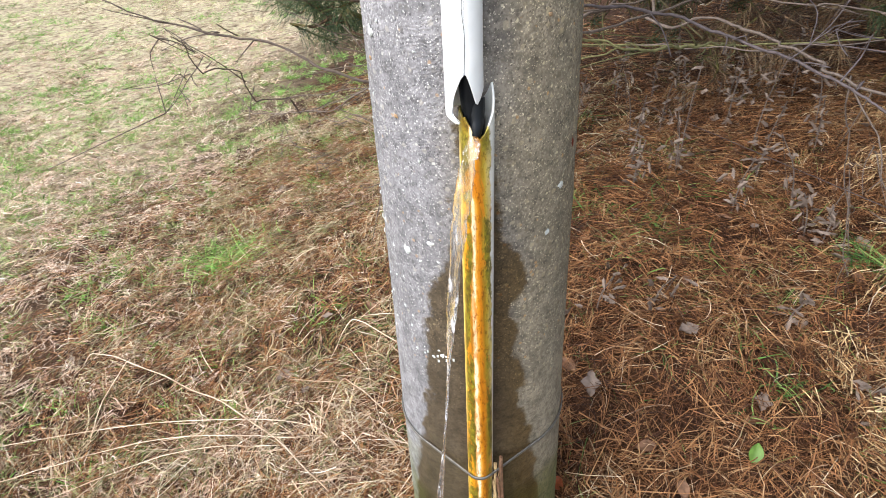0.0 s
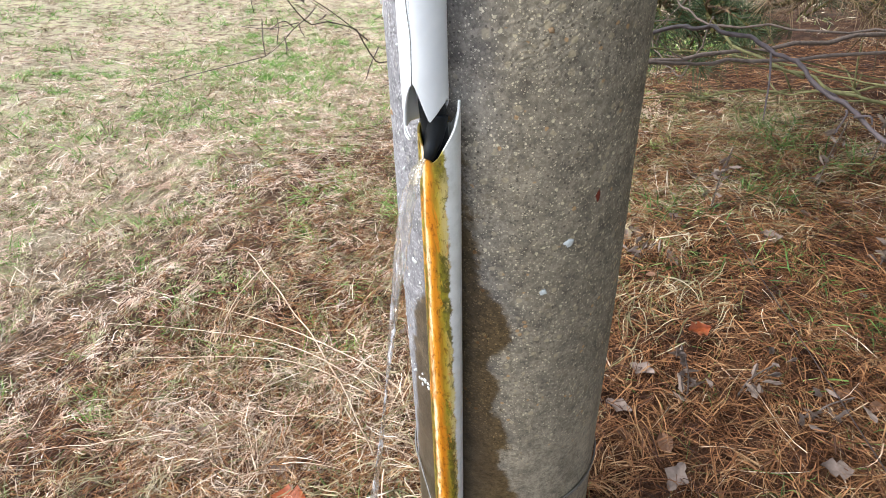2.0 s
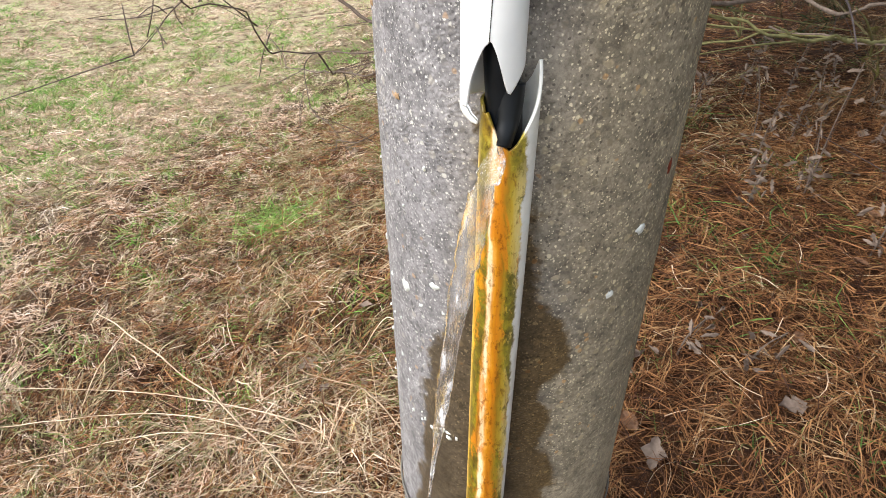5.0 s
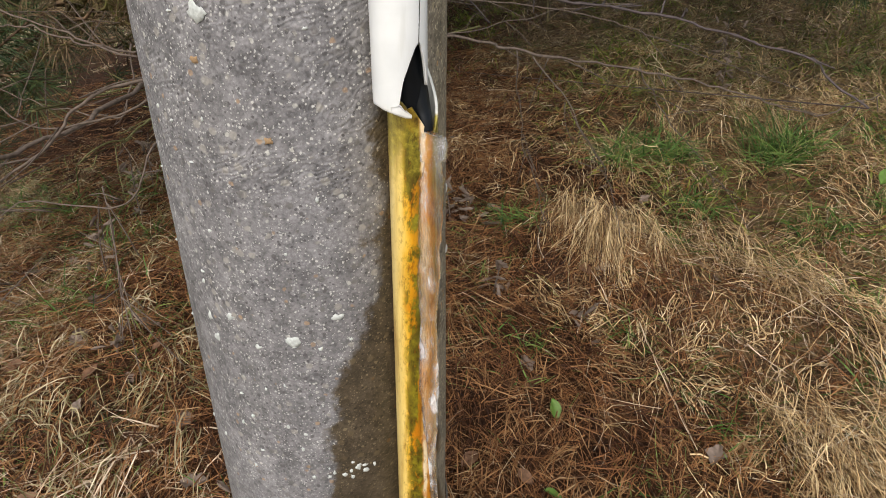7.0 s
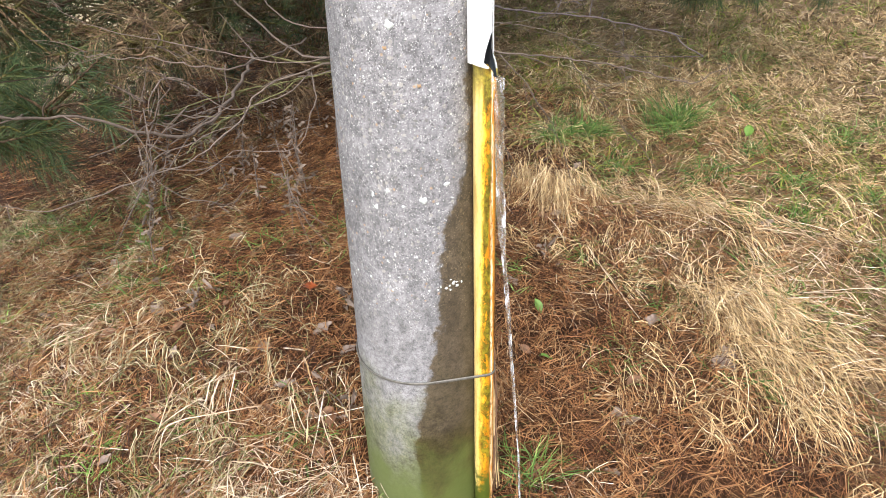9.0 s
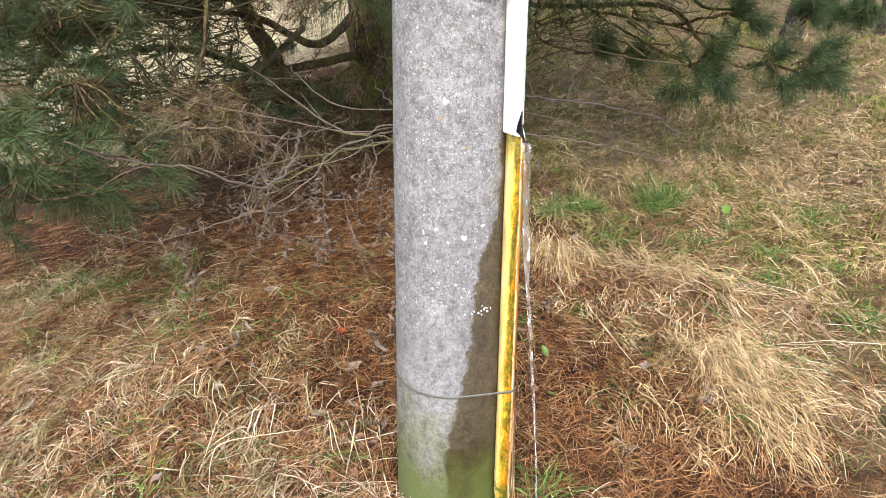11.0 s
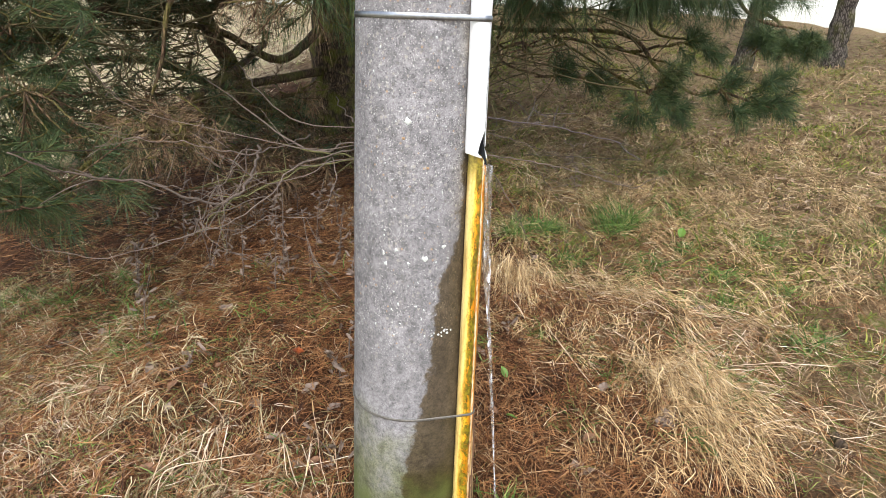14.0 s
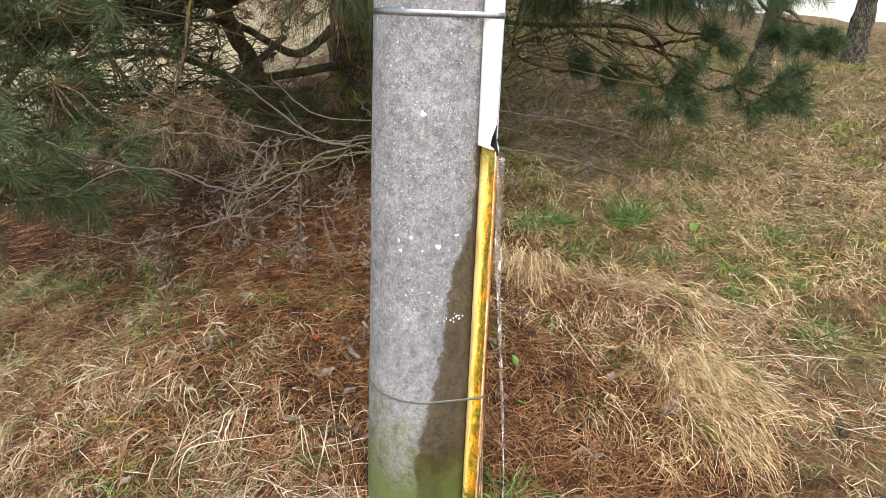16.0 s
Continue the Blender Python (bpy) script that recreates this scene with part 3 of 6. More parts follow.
pole = utility_pole()
for i, (deg, z, w, h) in enumerate([(-40.5, 0.822, 0.014, 0.014), (-23.3, 0.849, 0.012, 0.007), (-57.4, 1.132, 0.016, 0.014), (-66, 0.842, 0.008, 0.009), (-76, 0.806, 0.008, 0.009),
                                    (-78, 0.83, 0.006, 0.010), (-55, 0.812, 0.006, 0.006), (56.0, 0.915, 0.012, 0.012), (45.5, 0.851, 0.008, 0.010)]):
    patch_on_pole("lichen_patch", deg, z, w, h, LICHEN, pole, "small crust of pale lichen", i)
spots_rng = random.Random(77)
for i in range(11):
    patch_on_pole("lichen_patch", -24 + spots_rng.gauss(0, 4.5), 0.628 + spots_rng.gauss(0, 0.008), spots_rng.uniform(0.003, 0.009), spots_rng.uniform(0.003, 0.007), LICHEN, pole, "small crust of pale lichen", 80 + i)
for i in range(46):
    patch_on_pole("lichen_patch", spots_rng.uniform(-115, -18), 0.62 + 0.75 * spots_rng.random() ** 1.4, spots_rng.uniform(0.002, 0.0055), spots_rng.uniform(0.002, 0.006), LICHEN, pole, "small crust of pale lichen", 100 + i)
patch_on_pole("rust_mark", 69, 0.966, 0.006, 0.017, RUST, pole, "small dark red mark", 40)
for i, (deg, z) in enumerate([(-61.3, 1.096), (-40.1, 1.033), (42, 1.155)]):
    patch_on_pole("ochre_stone", deg, z, 0.007, 0.006, OCHRE, pole, "ochre stone in the concrete", 60 + i)

# ---- the broken conduit ----
def by_angle(table):
    a, v = np.array(table).T
    return lambda deg: float(np.interp((deg + 180) % 360 - 180, a, v))


def tube(name, centre, r, wall, low, high, mat, parent, label="", rows=60, sides=108):
    """A pipe with wall thickness whose two ends follow low(angle) and high(angle)."""
    co, fa = [], []
    us = np.linspace(0, 1, rows + 1)
    us = 0.5 - 0.5 * np.cos(math.pi * us)
    for rr in (r, r - wall):
        for u in us:
            for k in range(sides):
                d = 360.0 * k / sides - 180
                z = low(d) + (high(d) - low(d)) * u
                cx, cy = centre(z)
                t = math.radians(d)
                co.append((cx + rr * math.sin(t), cy - rr * math.cos(t), z))
    off = (rows + 1) * sides
    for i in range(rows):
        for k in range(sides):
            a, b = i * sides + k, i * sides + (k + 1) % sides
            fa.append([a, b, b + sides, a + sides])
            fa.append([off + b, off + a, off + a + sides, off + b + sides])
    for k in range(sides):
        b = (k + 1) % sides
        fa.append([b, k, off + k, off + b])
        fa.append([rows * sides + k, rows * sides + b, off + rows * sides + b, off + rows * sides + k])
    # the mesh stands about its own axis, so that the stain runs round it
    ox, oy = centre(0.8)
    co = np.array(co) - (ox, oy, 0)
    ob = mesh_object(name, array_mesh(name, co, fa), mat, parent, label)
    ob.location = (ox, oy, 0)
    return ob


def upper_axis(z):
    return -0.0022 + 0.0036 * (z - 0.8), -(pole_radius(z) + 0.0232)


def lower_axis(z):
    return 0.0097 + 0.0106 * (z - 0.8), -(pole_radius(z) + 0.0216)


conduit = tagged(new("conduit_pipe"), "white plastic conduit strapped to the pole, cracked and broken open", "conduit")
up_end = by_angle([(-180, 1.062), (-90, 1.063), (-60, 1.060), (-44, 1.0585), (-39, 1.064), (-36, 1.073), (-29, 1.086), (-16, 1.099), (-4, 1.1095), (8, 1.1145), (15, 1.109), (25, 1.098), (36, 1.085), (43, 1.0775), (47, 1.0765), (55, 1.080), (75, 1.088), (100, 1.094), (130, 1.088), (180, 1.062)])
upper_pipe = tube("upper_pipe", upper_axis, 0.0226, 0.0026, up_end, lambda d: 7.9, WHITE, conduit, "clean white length with a jagged lower end", rows=110)
def torn_lip(a0, a1, low, high):
    """A curled scrap of the upper pipe's wall that closes the break at its foot."""
    co, fa, cols, rows = [], [], 14, 4
    for rr in (0.02268, 0.0203):
        for j in range(cols + 1):
            d = a0 + (a1 - a0) * j / cols
            for i in range(rows + 1):
                z = low(d) + (high(d) - low(d)) * i / rows
                cx, cy = upper_axis(z)
                t = math.radians(d)
                co.append((cx + rr * math.sin(t) - upper_pipe.location.x, cy - rr * math.cos(t) - upper_pipe.location.y, z))
    n, w = (cols + 1) * (rows + 1), rows + 1
    for j in range(cols):
        for i in range(rows):
            a = j * w + i
            fa.append([a, a + w, a + w + 1, a + 1])
            fa.append([n + a, n + a + 1, n + a + w + 1, n + a + w])
        for a in (j * w, j * w + rows):
            fa.append([a, n + a, n + a + w, a + w])
    for a in list(range(rows)) + list(range(cols * w, cols * w + rows)):
        fa.append([a, a + 1, n + a + 1, n + a])
    return mesh_object("torn_lip", array_mesh("torn_lip", co, fa), WHITE, upper_pipe, "yellowed scrap of torn pipe wall")


torn_lip(-56, -13, by_angle([(-60, 1.0605), (-50, 1.0590), (-40, 1.0575), (-25, 1.0555), (-10, 1.0550)]), by_angle([(-60, 1.064), (-45, 1.0655), (-37, 1.0662), (-28, 1.062), (-18, 1.0595), (-10, 1.0570)]))
# the split is a thin dark thread laid on the pipe's face
crack_run = [(upper_axis(z)[0] + 0.0229 * math.sin(math.radians(d)), upper_axis(z)[1] - 0.0229 * math.cos(math.radians(d)), z)
             for d, z in ((5, 1.113), (8, 1.14), (9, 1.158), (4, 1.178), (3, 1.19), (8, 1.205), (14, 1.23), (12, 1.25), (17, 1.27), (13, 1.29), (18, 1.315))]
crack = limb("crack", crack_run, 0.0003, 0.00016, CRACK, upper_pipe, "hairline split", sides=5)
crack.location = -upper_pipe.location

low_pipe = tagged(new("drain_pipe"), "broken lower conduit stained yellow, orange and green by running water", "conduit")
low_end = by_angle([(-180, 1.06), (-110, 1.066), (-80, 1.066), (-62, 1.064), (-50, 1.059), (-40, 1.061), (-30, 1.056), (-18, 1.049), (-5, 1.041), (14, 1.035), (30, 1.040), (45, 1.049), (62, 1.058), (82, 1.068), (100, 1.080), (118, 1.094), (140, 1.080), (180, 1.06)])
tube("stained_pipe", lower_axis, 0.0215, 0.0026, lambda d: -0.15, low_end, STAINED, low_pipe, "", rows=90)

hose = tagged(new("inner_hose"), "black rubber hose showing in the broken conduit", "hose")
limb("hose_run", [(0.011, -0.168, 0.9), (0.011, -0.169, 0.98), (0.009, -0.170, 1.05), (0.003, -0.169, 1.15), (0.0, -0.168, 1.4)], 0.0135, 0.0130, BLACK, hose, sides=20, knots=0.0)
limb("hose_lip", [(0.011, -0.170, 1.078), (0.0125, -0.174, 1.066), (0.013, -0.179, 1.054), (0.013, -0.184, 1.046), (0.0125, -0.1875, 1.038)], 0.0120, 0.0055, BLACK, hose, "folded rubber lip", sides=20, knots=0.0)


def hull(points):
    pts = sorted(points)

    def half(seq):
        out = []
        for p in seq:
            while len(out) > 1 and (out[-1][0] - out[-2][0]) * (p[1] - out[-2][1]) - (out[-1][1] - out[-2][1]) * (p[0] - out[-2][0]) <= 0:
                out.pop()
            out.append(p)
        return out
    return half(pts)[:-1] + half(reversed(pts))[:-1]


def strap(name, z, pipe_axis, pipe_r, tall, thick, mat, label, dip=0.0):
    """A flat strap pulled taut round the pole and the conduit together."""
    px, py = pipe_axis(z)
    ring = [((pole_radius(z) + 0.0012) * math.cos(a), (pole_radius(z) + 0.0012) * math.sin(a)) for a in np.linspace(0, 2 * math.pi, 160, endpoint=False)]
    ring += [(px + (pipe_r + 0.001) * math.cos(a), py + (pipe_r + 0.001) * math.sin(a)) for a in np.linspace(0, 2 * math.pi, 60, endpoint=False)]
    H = np.array(hull(ring))
    nrm = H / np.linalg.norm(H, axis=1, keepdims=True)
    zc = z + dip * np.sin(np.arctan2(H[:, 0], -H[:, 1]) * 1.0 + 0.4)
    n, co, fa = len(H), [], []
    bevel = min(tall, thick) * 0.3
    prof = [(0, -tall / 2 + bevel), (0, tall / 2 - bevel), (bevel, tall / 2), (thick - bevel, tall / 2), (thick, tall / 2 - bevel), (thick, -tall / 2 + bevel), (thick - bevel, -tall / 2), (bevel, -tall / 2)]
    for i in range(n):
        for o, u in prof:
            co.append((*(H[i] + nrm[i] * o), zc[i] + u))
    m = len(prof)
    fa = [[i * m + k, ((i + 1) % n) * m + k, ((i + 1) % n) * m + (k + 1) % m, i * m + (k + 1) % m] for i in range(n) for k in range(m)]
    return tagged(mesh_object(name, array_mesh(name, co, fa), mat, shade=False), label, "strap")


strap("steel_band", 1.344, upper_axis, 0.0226, 0.0125, 0.0007, STEEL, "shiny flat steel band clamping the conduit to the pole")
strap("wire_tie", 0.398, lower_axis, 0.0215, 0.0065, 0.003, WIRE, "dull dark strap holding the stained pipe to the pole", 0.004)


def water_stream():
    """A flat tongue of water that twists and necks into a string of beads as it falls."""
    w = tagged(new("water_stream"), "thin stream of clear water spilling from the broken pipe", "water")
    run = spline([(0.011, -0.186, 1.040), (0.010, -0.199, 1.034), (0.001, -0.209, 1.000), (-0.012, -0.221, 0.91), (-0.025, -0.239, 0.78), (-0.037, -0.266, 0.62), (-0.054, -0.299, 0.44), (-0.067, -0.328, 0.25), (-0.086, -0.354, 0.0)], 26)
    rng, co, sides, drift = np.random.default_rng(20), [], 14, 0.0
    for i, p in enumerate(run):
        f = i / (len(run) - 1)
        drift = 0.93 * drift + rng.normal(0, 0.075)
        neck = min(1.5, max(0.35, 0.95 + drift)) if f > 0.2 else 1.0
        broad = (0.0075 * (1 - f) ** 1.5 + 0.0058) * neck
        thin = (0.0026 + 0.0012 * f) * neck
        broad, thin = broad * (1 - 0.5 * max(0.0, f - 0.6) / 0.4), thin * (1 - 0.5 * max(0.0, f - 0.6) / 0.4)
        turn = math.radians(90) + 1.3 * math.sin(5.0 * f) + rng.normal(0, 0.015)
        for k in range(sides):
            t = 2 * math.pi * k / sides
            u, v = broad * math.cos(t), thin * math.sin(t) * (1 + 0.35 * math.cos(2 * t))
            co.append((p[0] + u * math.cos(turn) - v * math.sin(turn), p[1] + u * math.sin(turn) + v * math.cos(turn), p[2] + rng.normal(0, 0.0004)))
    cut = int(len(run) * 0.42)
    for name, lo, hi in (("tongue", 0, cut + 1), ("thread", cut, len(run))):
        fa = [[i * sides + k, (i + 1) * sides + k, (i + 1) * sides + (k + 1) % sides, i * sides + (k + 1) % sides] for i in range(hi - lo - 1) for k in range(sides)]
        mesh_object(name, array_mesh(name, co[lo * sides:hi * sides], fa), WATER, w, "broad clear tongue of water" if lo == 0 else "narrow broken thread of water")
    return w


water_stream()

# ---- grasses and litter ----


def on_land(x, y, lift=0.0):
    return np.stack([x, y, land(x, y) + lift], -1)


def scatter(n, x0, x1, y0, y1, keep, rng):
    """n places in a rectangle, thinned by keep(x, y) and kept off the pole."""
    xs, ys = [], []
    while sum(map(len, xs)) < n:
        x, y = rng.uniform(x0, x1, n), rng.uniform(y0, y1, n)
        ok = (rng.uniform(0, 1, n) < keep(x, y)) & (x * x + y * y > 0.168 ** 2)
        xs.append(x[ok])
        ys.append(y[ok])
    return np.concatenate(xs)[:n], np.concatenate(ys)[:n]


def stand(x, y, length, lean, width, rng, bend=0.7, around=None, spread=1.0, nseg=3, lift=-0.005, wave=0.05):
    """Blades that rise from the ground, lean and curl over; around: the heading that they share."""
    n = len(x)
    a = rng.uniform(0, 2 * math.pi, n) if around is None else around + rng.normal(0, spread, n)
    out = np.stack([np.cos(a), np.sin(a), np.zeros(n)], -1)
    ln = np.clip(lean + rng.normal(0, 0.18, n), 0.02, 0.97)
    way = out * ln[:, None] + np.array([0, 0, 1.0]) * np.sqrt(1 - ln ** 2)[:, None]
    b = np.abs(rng.normal(bend, 0.35 * bend + 0.05, n))
    fall = out * (0.55 * b)[:, None] - np.array([0, 0, 1.0]) * (0.75 * b * np.sqrt(1 - ln ** 2))[:, None]
    fall += rng.normal(0, 0.2, (n, 3))
    return blades(on_land(x, y, lift), way, fall, length, width, nseg, rng, wave)


def lying(x, y, length, width, rng, rise=0.025, curl=0.18, nseg=3, heading=None, spread=0.6):
    n = len(x)
    a = rng.uniform(0, 2 * math.pi, n) if heading is None else heading + rng.normal(0, spread, n)
    gx_, gy_ = (land(x + 0.03, y) - land(x, y)) / 0.03, (land(x, y + 0.03) - land(x, y)) / 0.03
    tilt = rng.normal(0.02, 0.14, n)
    way = np.stack([np.cos(a), np.sin(a), gx_ * np.cos(a) + gy_ * np.sin(a) + tilt], -1)
    way /= np.linalg.norm(way, axis=1, keepdims=True)
    bend = rng.normal(0, curl, (n, 3))
    bend[:, 2] = -np.abs(tilt) * 0.7 + rng.normal(0, 0.03, n)
    return blades(on_land(x, y, 0.0) + np.stack([0 * x, 0 * x, np.abs(rng.normal(0.004, rise, n))], -1), way, bend, length, width, nseg, rng, 0.05)


def draped(x, y, length, width, rng, heading, nseg=7, root=0.03, arch=0.02, curl=0.5, wave=0.35, phase=None, bow=None):
    """Long dead blades that lie down along the ground, rising a little from their roots; heading: one for each blade."""
    n = len(x)
    bow = rng.normal(0, curl, n) if bow is None else bow
    phase = rng.uniform(0, 6.3, n) if phase is None else phase
    px, py, step = np.array(x, float), np.array(y, float), length / nseg
    tilt, rise, top = rng.normal(0, 0.5, n), np.abs(rng.normal(0, root, n)), np.abs(rng.normal(arch, 0.6 * arch, n))
    swing, rows = rng.normal(wave, 0.5 * wave, n), []
    for i in range(nseg + 1):
        s = i / nseg
        a = heading + bow * s + swing * np.sin(7.0 * s + phase)
        p = np.stack([px, py, land(px, py) + 0.004 + rise * (1 - s) + top * math.sin(math.pi * min(1.0, 0.12 + 0.88 * s)) + rng.normal(0, 0.003, n)], -1)
        side = np.stack([-np.sin(a) * np.cos(tilt), np.cos(a) * np.cos(tilt), np.sin(tilt)], -1) * (width * (1 - 0.8 * s ** 2))[:, None] / 2
        rows += [p - side, p + side]
        kink = a + rng.normal(0, 0.11, n)
        px, py = px + step * np.cos(kink), py + step * np.sin(kink)
    k = 2 * (nseg + 1)
    q = np.array([[2 * i, 2 * i + 1, 2 * i + 3, 2 * i + 2] for i in range(nseg)])
    return np.stack(rows, 1).reshape(-1, 3), (np.arange(n)[:, None, None] * k + q).reshape(-1, 4)


def locks(cx, cy, each, r, length, width, rng, heading, spread, fan=0.16, **kw):
    """Blades gathered in combed locks round the places given; a lock shares its heading and its bends."""
    n = len(cx)
    k = rng.integers(max(2, each // 2), each * 3 // 2 + 1, n)
    pick = np.repeat(np.arange(n), k)
    a = (heading + rng.normal(0, spread, n))[pick] + rng.normal(0, fan, len(pick))
    ln = (length * rng.uniform(0.6, 1.2, n))[pick] * rng.uniform(0.6, 1.1, len(pick))
    x, y = cx[pick] + rng.normal(0, r, len(pick)), cy[pick] + rng.normal(0, r, len(pick))
    bow = rng.normal(0, 0.5, n)[pick] + rng.normal(0, 0.35, len(pick))
    phase = rng.uniform(0, 6.3, n)[pick] + rng.normal(0, 0.5, len(pick))
    return draped(x, y, ln, width * rng.uniform(0.6, 1.4, len(pick)), rng, a, bow=bow, phase=phase, **kw)


def blob(x, y, cx, cy, r):
    return np.exp(-((x - cx) ** 2 + (y - cy) ** 2) / (r * r))


def patchy(x, y, f=2.3, o=0.0):
    return 0.5 + 0.25 * np.sin(f * x + 1.3 * f * y + o) + 0.25 * np.sin(1.7 * f * y - 1.1 * f * x + 2 * o + 1)


def field_part(x, y):
    return smooth01(-x + 0.35 * (patchy(x, y, 1.9) - 0.5) - 0.10 * y, 0.20, 1.25)


def bank_part(x, y):
    return smooth01(x - 0.55 * y + 0.5 * (patchy(x, y, 2.6, 1) - 0.5), 0.75, 1.5)


def litter_part(x, y):
    return (1 - 0.4 * field_part(x + 0.5, y)) * (1 - 0.8 * smooth01(-x, 1.0, 2.4)) * (1 - 0.65 * bank_part(x, y)) * (1 - 0.5 * smooth01(-y + 0.2 * x, 0.5, 1.2))


def stuff(name, parts, mat, label, category):
    return tagged(mesh_object(name, array_mesh(name, *joined(parts)), mat, shade=False), label, category, kind="stuff")


def needle_litter():
    rng = np.random.default_rng(21)
    x, y = scatter(44000, -2.6, 2.6, -1.3, 2.8, litter_part, rng)
    a = lying(x, y, rng.uniform(0.05, 0.15, len(x)), rng.uniform(0.0016, 0.0034, len(x)), rng, 0.022, 0.25, 2)
    x, y = scatter(26000, -1.6, 3.5, 1.6, 5.0, litter_part, rng)
    b = lying(x, y, rng.uniform(0.08, 0.15, len(x)), rng.uniform(0.002, 0.004, len(x)), rng, 0.02, nseg=1)
    x, y = scatter(34000, -1.2, 1.4, -1.1, 1.6, litter_part, rng)
    c = lying(x, y, rng.uniform(0.05, 0.13, len(x)), rng.uniform(0.0011, 0.0023, len(x)), rng, 0.012, 0.25, 2)
    x, y = scatter(9500, -2.6, 2.2, -1.2, 2.6, litter_part, rng)
    d = locks(x, y, 4, 0.004, 0.125, 0.0021, rng, rng.uniform(0, 6.3, len(x)), 0.1, 0.22, nseg=4, root=0.022, arch=0.014, wave=0.12)
    x, y = scatter(22000, -2.8, 2.0, -5.0, -1.3, litter_part, rng)
    e = lying(x, y, rng.uniform(0.07, 0.16, len(x)), rng.uniform(0.002, 0.004, len(x)), rng, 0.02, nseg=1)
    stuff("pine_needle_litter", [a, b, c, d, e], NEEDLE_LITTER, "thick litter of red-brown fallen pine needles", "pine needles")


def tufted(n, each, x0, x1, y0, y1, keep, rng, r):
    """Places gathered in small tufts."""
    cx, cy = scatter(n, x0, x1, y0, y1, keep, rng)
    k = rng.integers(each // 2, each * 3 // 2, n)
    rr = np.repeat(r * rng.uniform(0.5, 1.5, n), k)
    return np.repeat(cx, k) + rng.normal(0, 1, k.sum()) * rr, np.repeat(cy, k) + rng.normal(0, 1, k.sum()) * rr


def field_grass():
    rng = np.random.default_rng(22)
    near = lambda x, y: field_part(x, y) * (0.25 + 0.75 * patchy(x, y, 3.1))
    x, y = tufted(1000, 24, -4.6, -0.5, -1.2, 4.6, near, rng, 0.03)
    a = stand(x, y, rng.uniform(0.03, 0.08, len(x)), 0.45, rng.uniform(0.0024, 0.005, len(x)), rng, 0.55, nseg=2)
    x, y = scatter(7000, -4.6, -0.5, -1.2, 4.6, near, rng)
    d = lying(x, y, rng.uniform(0.03, 0.08, len(x)), rng.uniform(0.002, 0.004, len(x)), rng, 0.015, 0.25, 2)
    x, y = tufted(2300, 14, -14, -2.2, -3, 13, lambda x, y: field_part(x, y) * np.exp(-np.hypot(x, y) / 7), rng, 0.05)
    b = stand(x, y, rng.uniform(0.05, 0.13, len(x)), 0.6, rng.uniform(0.005, 0.011, len(x)), rng, 0.7, nseg=2)
    x, y = tufted(1500, 18, -2.5, 10, 3.4, 14, lambda x, y: smooth01(y, 4.0, 7.0), rng, 0.08)
    c = stand(x, y, rng.uniform(0.05, 0.12, len(x)), 0.6, rng.uniform(0.006, 0.011, len(x)), rng, 0.7, nseg=2)
    x, y = scatter(3600, -5.2, -0.9, -1.4, 4.2, lambda x, y: smooth01(-x, 0.9, 1.8) * (0.4 + 0.6 * patchy(x, y, 3.4, 5)), rng)
    f = locks(x, y, 7, 0.020, 0.075, 0.0028, rng, rng.uniform(0, 6.3, len(x)), 0.3, 0.6, nseg=3, root=0.018, arch=0.010)
    stuff("field_grass", [a, b, c, d, f], TURF, "short yellow-green winter grass of the open field", "grass")
    x, y = tufted(900, 34, -6, -0.4, -1.2, 6, lambda x, y: field_part(x - 0.35, y) * (0.35 + 0.65 * smooth01(y, 0.6, 2.4)) * (0.25 + 0.75 * patchy(x, y, 2.2, 2) ** 2), rng, 0.024)
    e = stand(x, y, rng.uniform(0.04, 0.10, len(x)), 0.5, rng.uniform(0.0022, 0.0042, len(x)), rng, 0.6, nseg=3)
    x, y = tufted(1000, 18, -14, -3.0, -3, 13, lambda x, y: field_part(x, y) * np.exp(-np.hypot(x, y) / 7) * patchy(x, y, 1.4, 2), rng, 0.08)
    g = stand(x, y, rng.uniform(0.05, 0.12, len(x)), 0.55, rng.uniform(0.006, 0.011, len(x)), rng, 0.6, nseg=2)
    x, y = scatter(2300, -3.6, -0.3, -1.2, 3.4, lambda x, y: smooth01(-x, 0.25, 0.9) * (0.2 + 0.8 * patchy(x, y, 4.3, 1)), rng)
    m1 = locks(x, y, 8, 0.014, 0.11, 0.0024, rng, rng.uniform(0, 6.3, len(x)), 0.2, 0.35, nseg=5, root=0.012, arch=0.010)
    x, y = scatter(1500, -7.5, -2.6, -2.0, 7.5, lambda x, y: 0.3 + 0.7 * patchy(x, y, 2.3, 1), rng)
    m2 = locks(x, y, 7, 0.03, 0.16, 0.005, rng, rng.uniform(0, 6.3, len(x)), 0.2, 0.4, nseg=4, root=0.02, arch=0.015)
    stuff("matted_straw", [m1, m2], PINK_STRAW, "small mats of bleached grass pressed flat on the field", "straw")
    stuff("fresh_grass", [e, g], TURF_GREEN, "fresh green shoots among the dead turf", "grass")


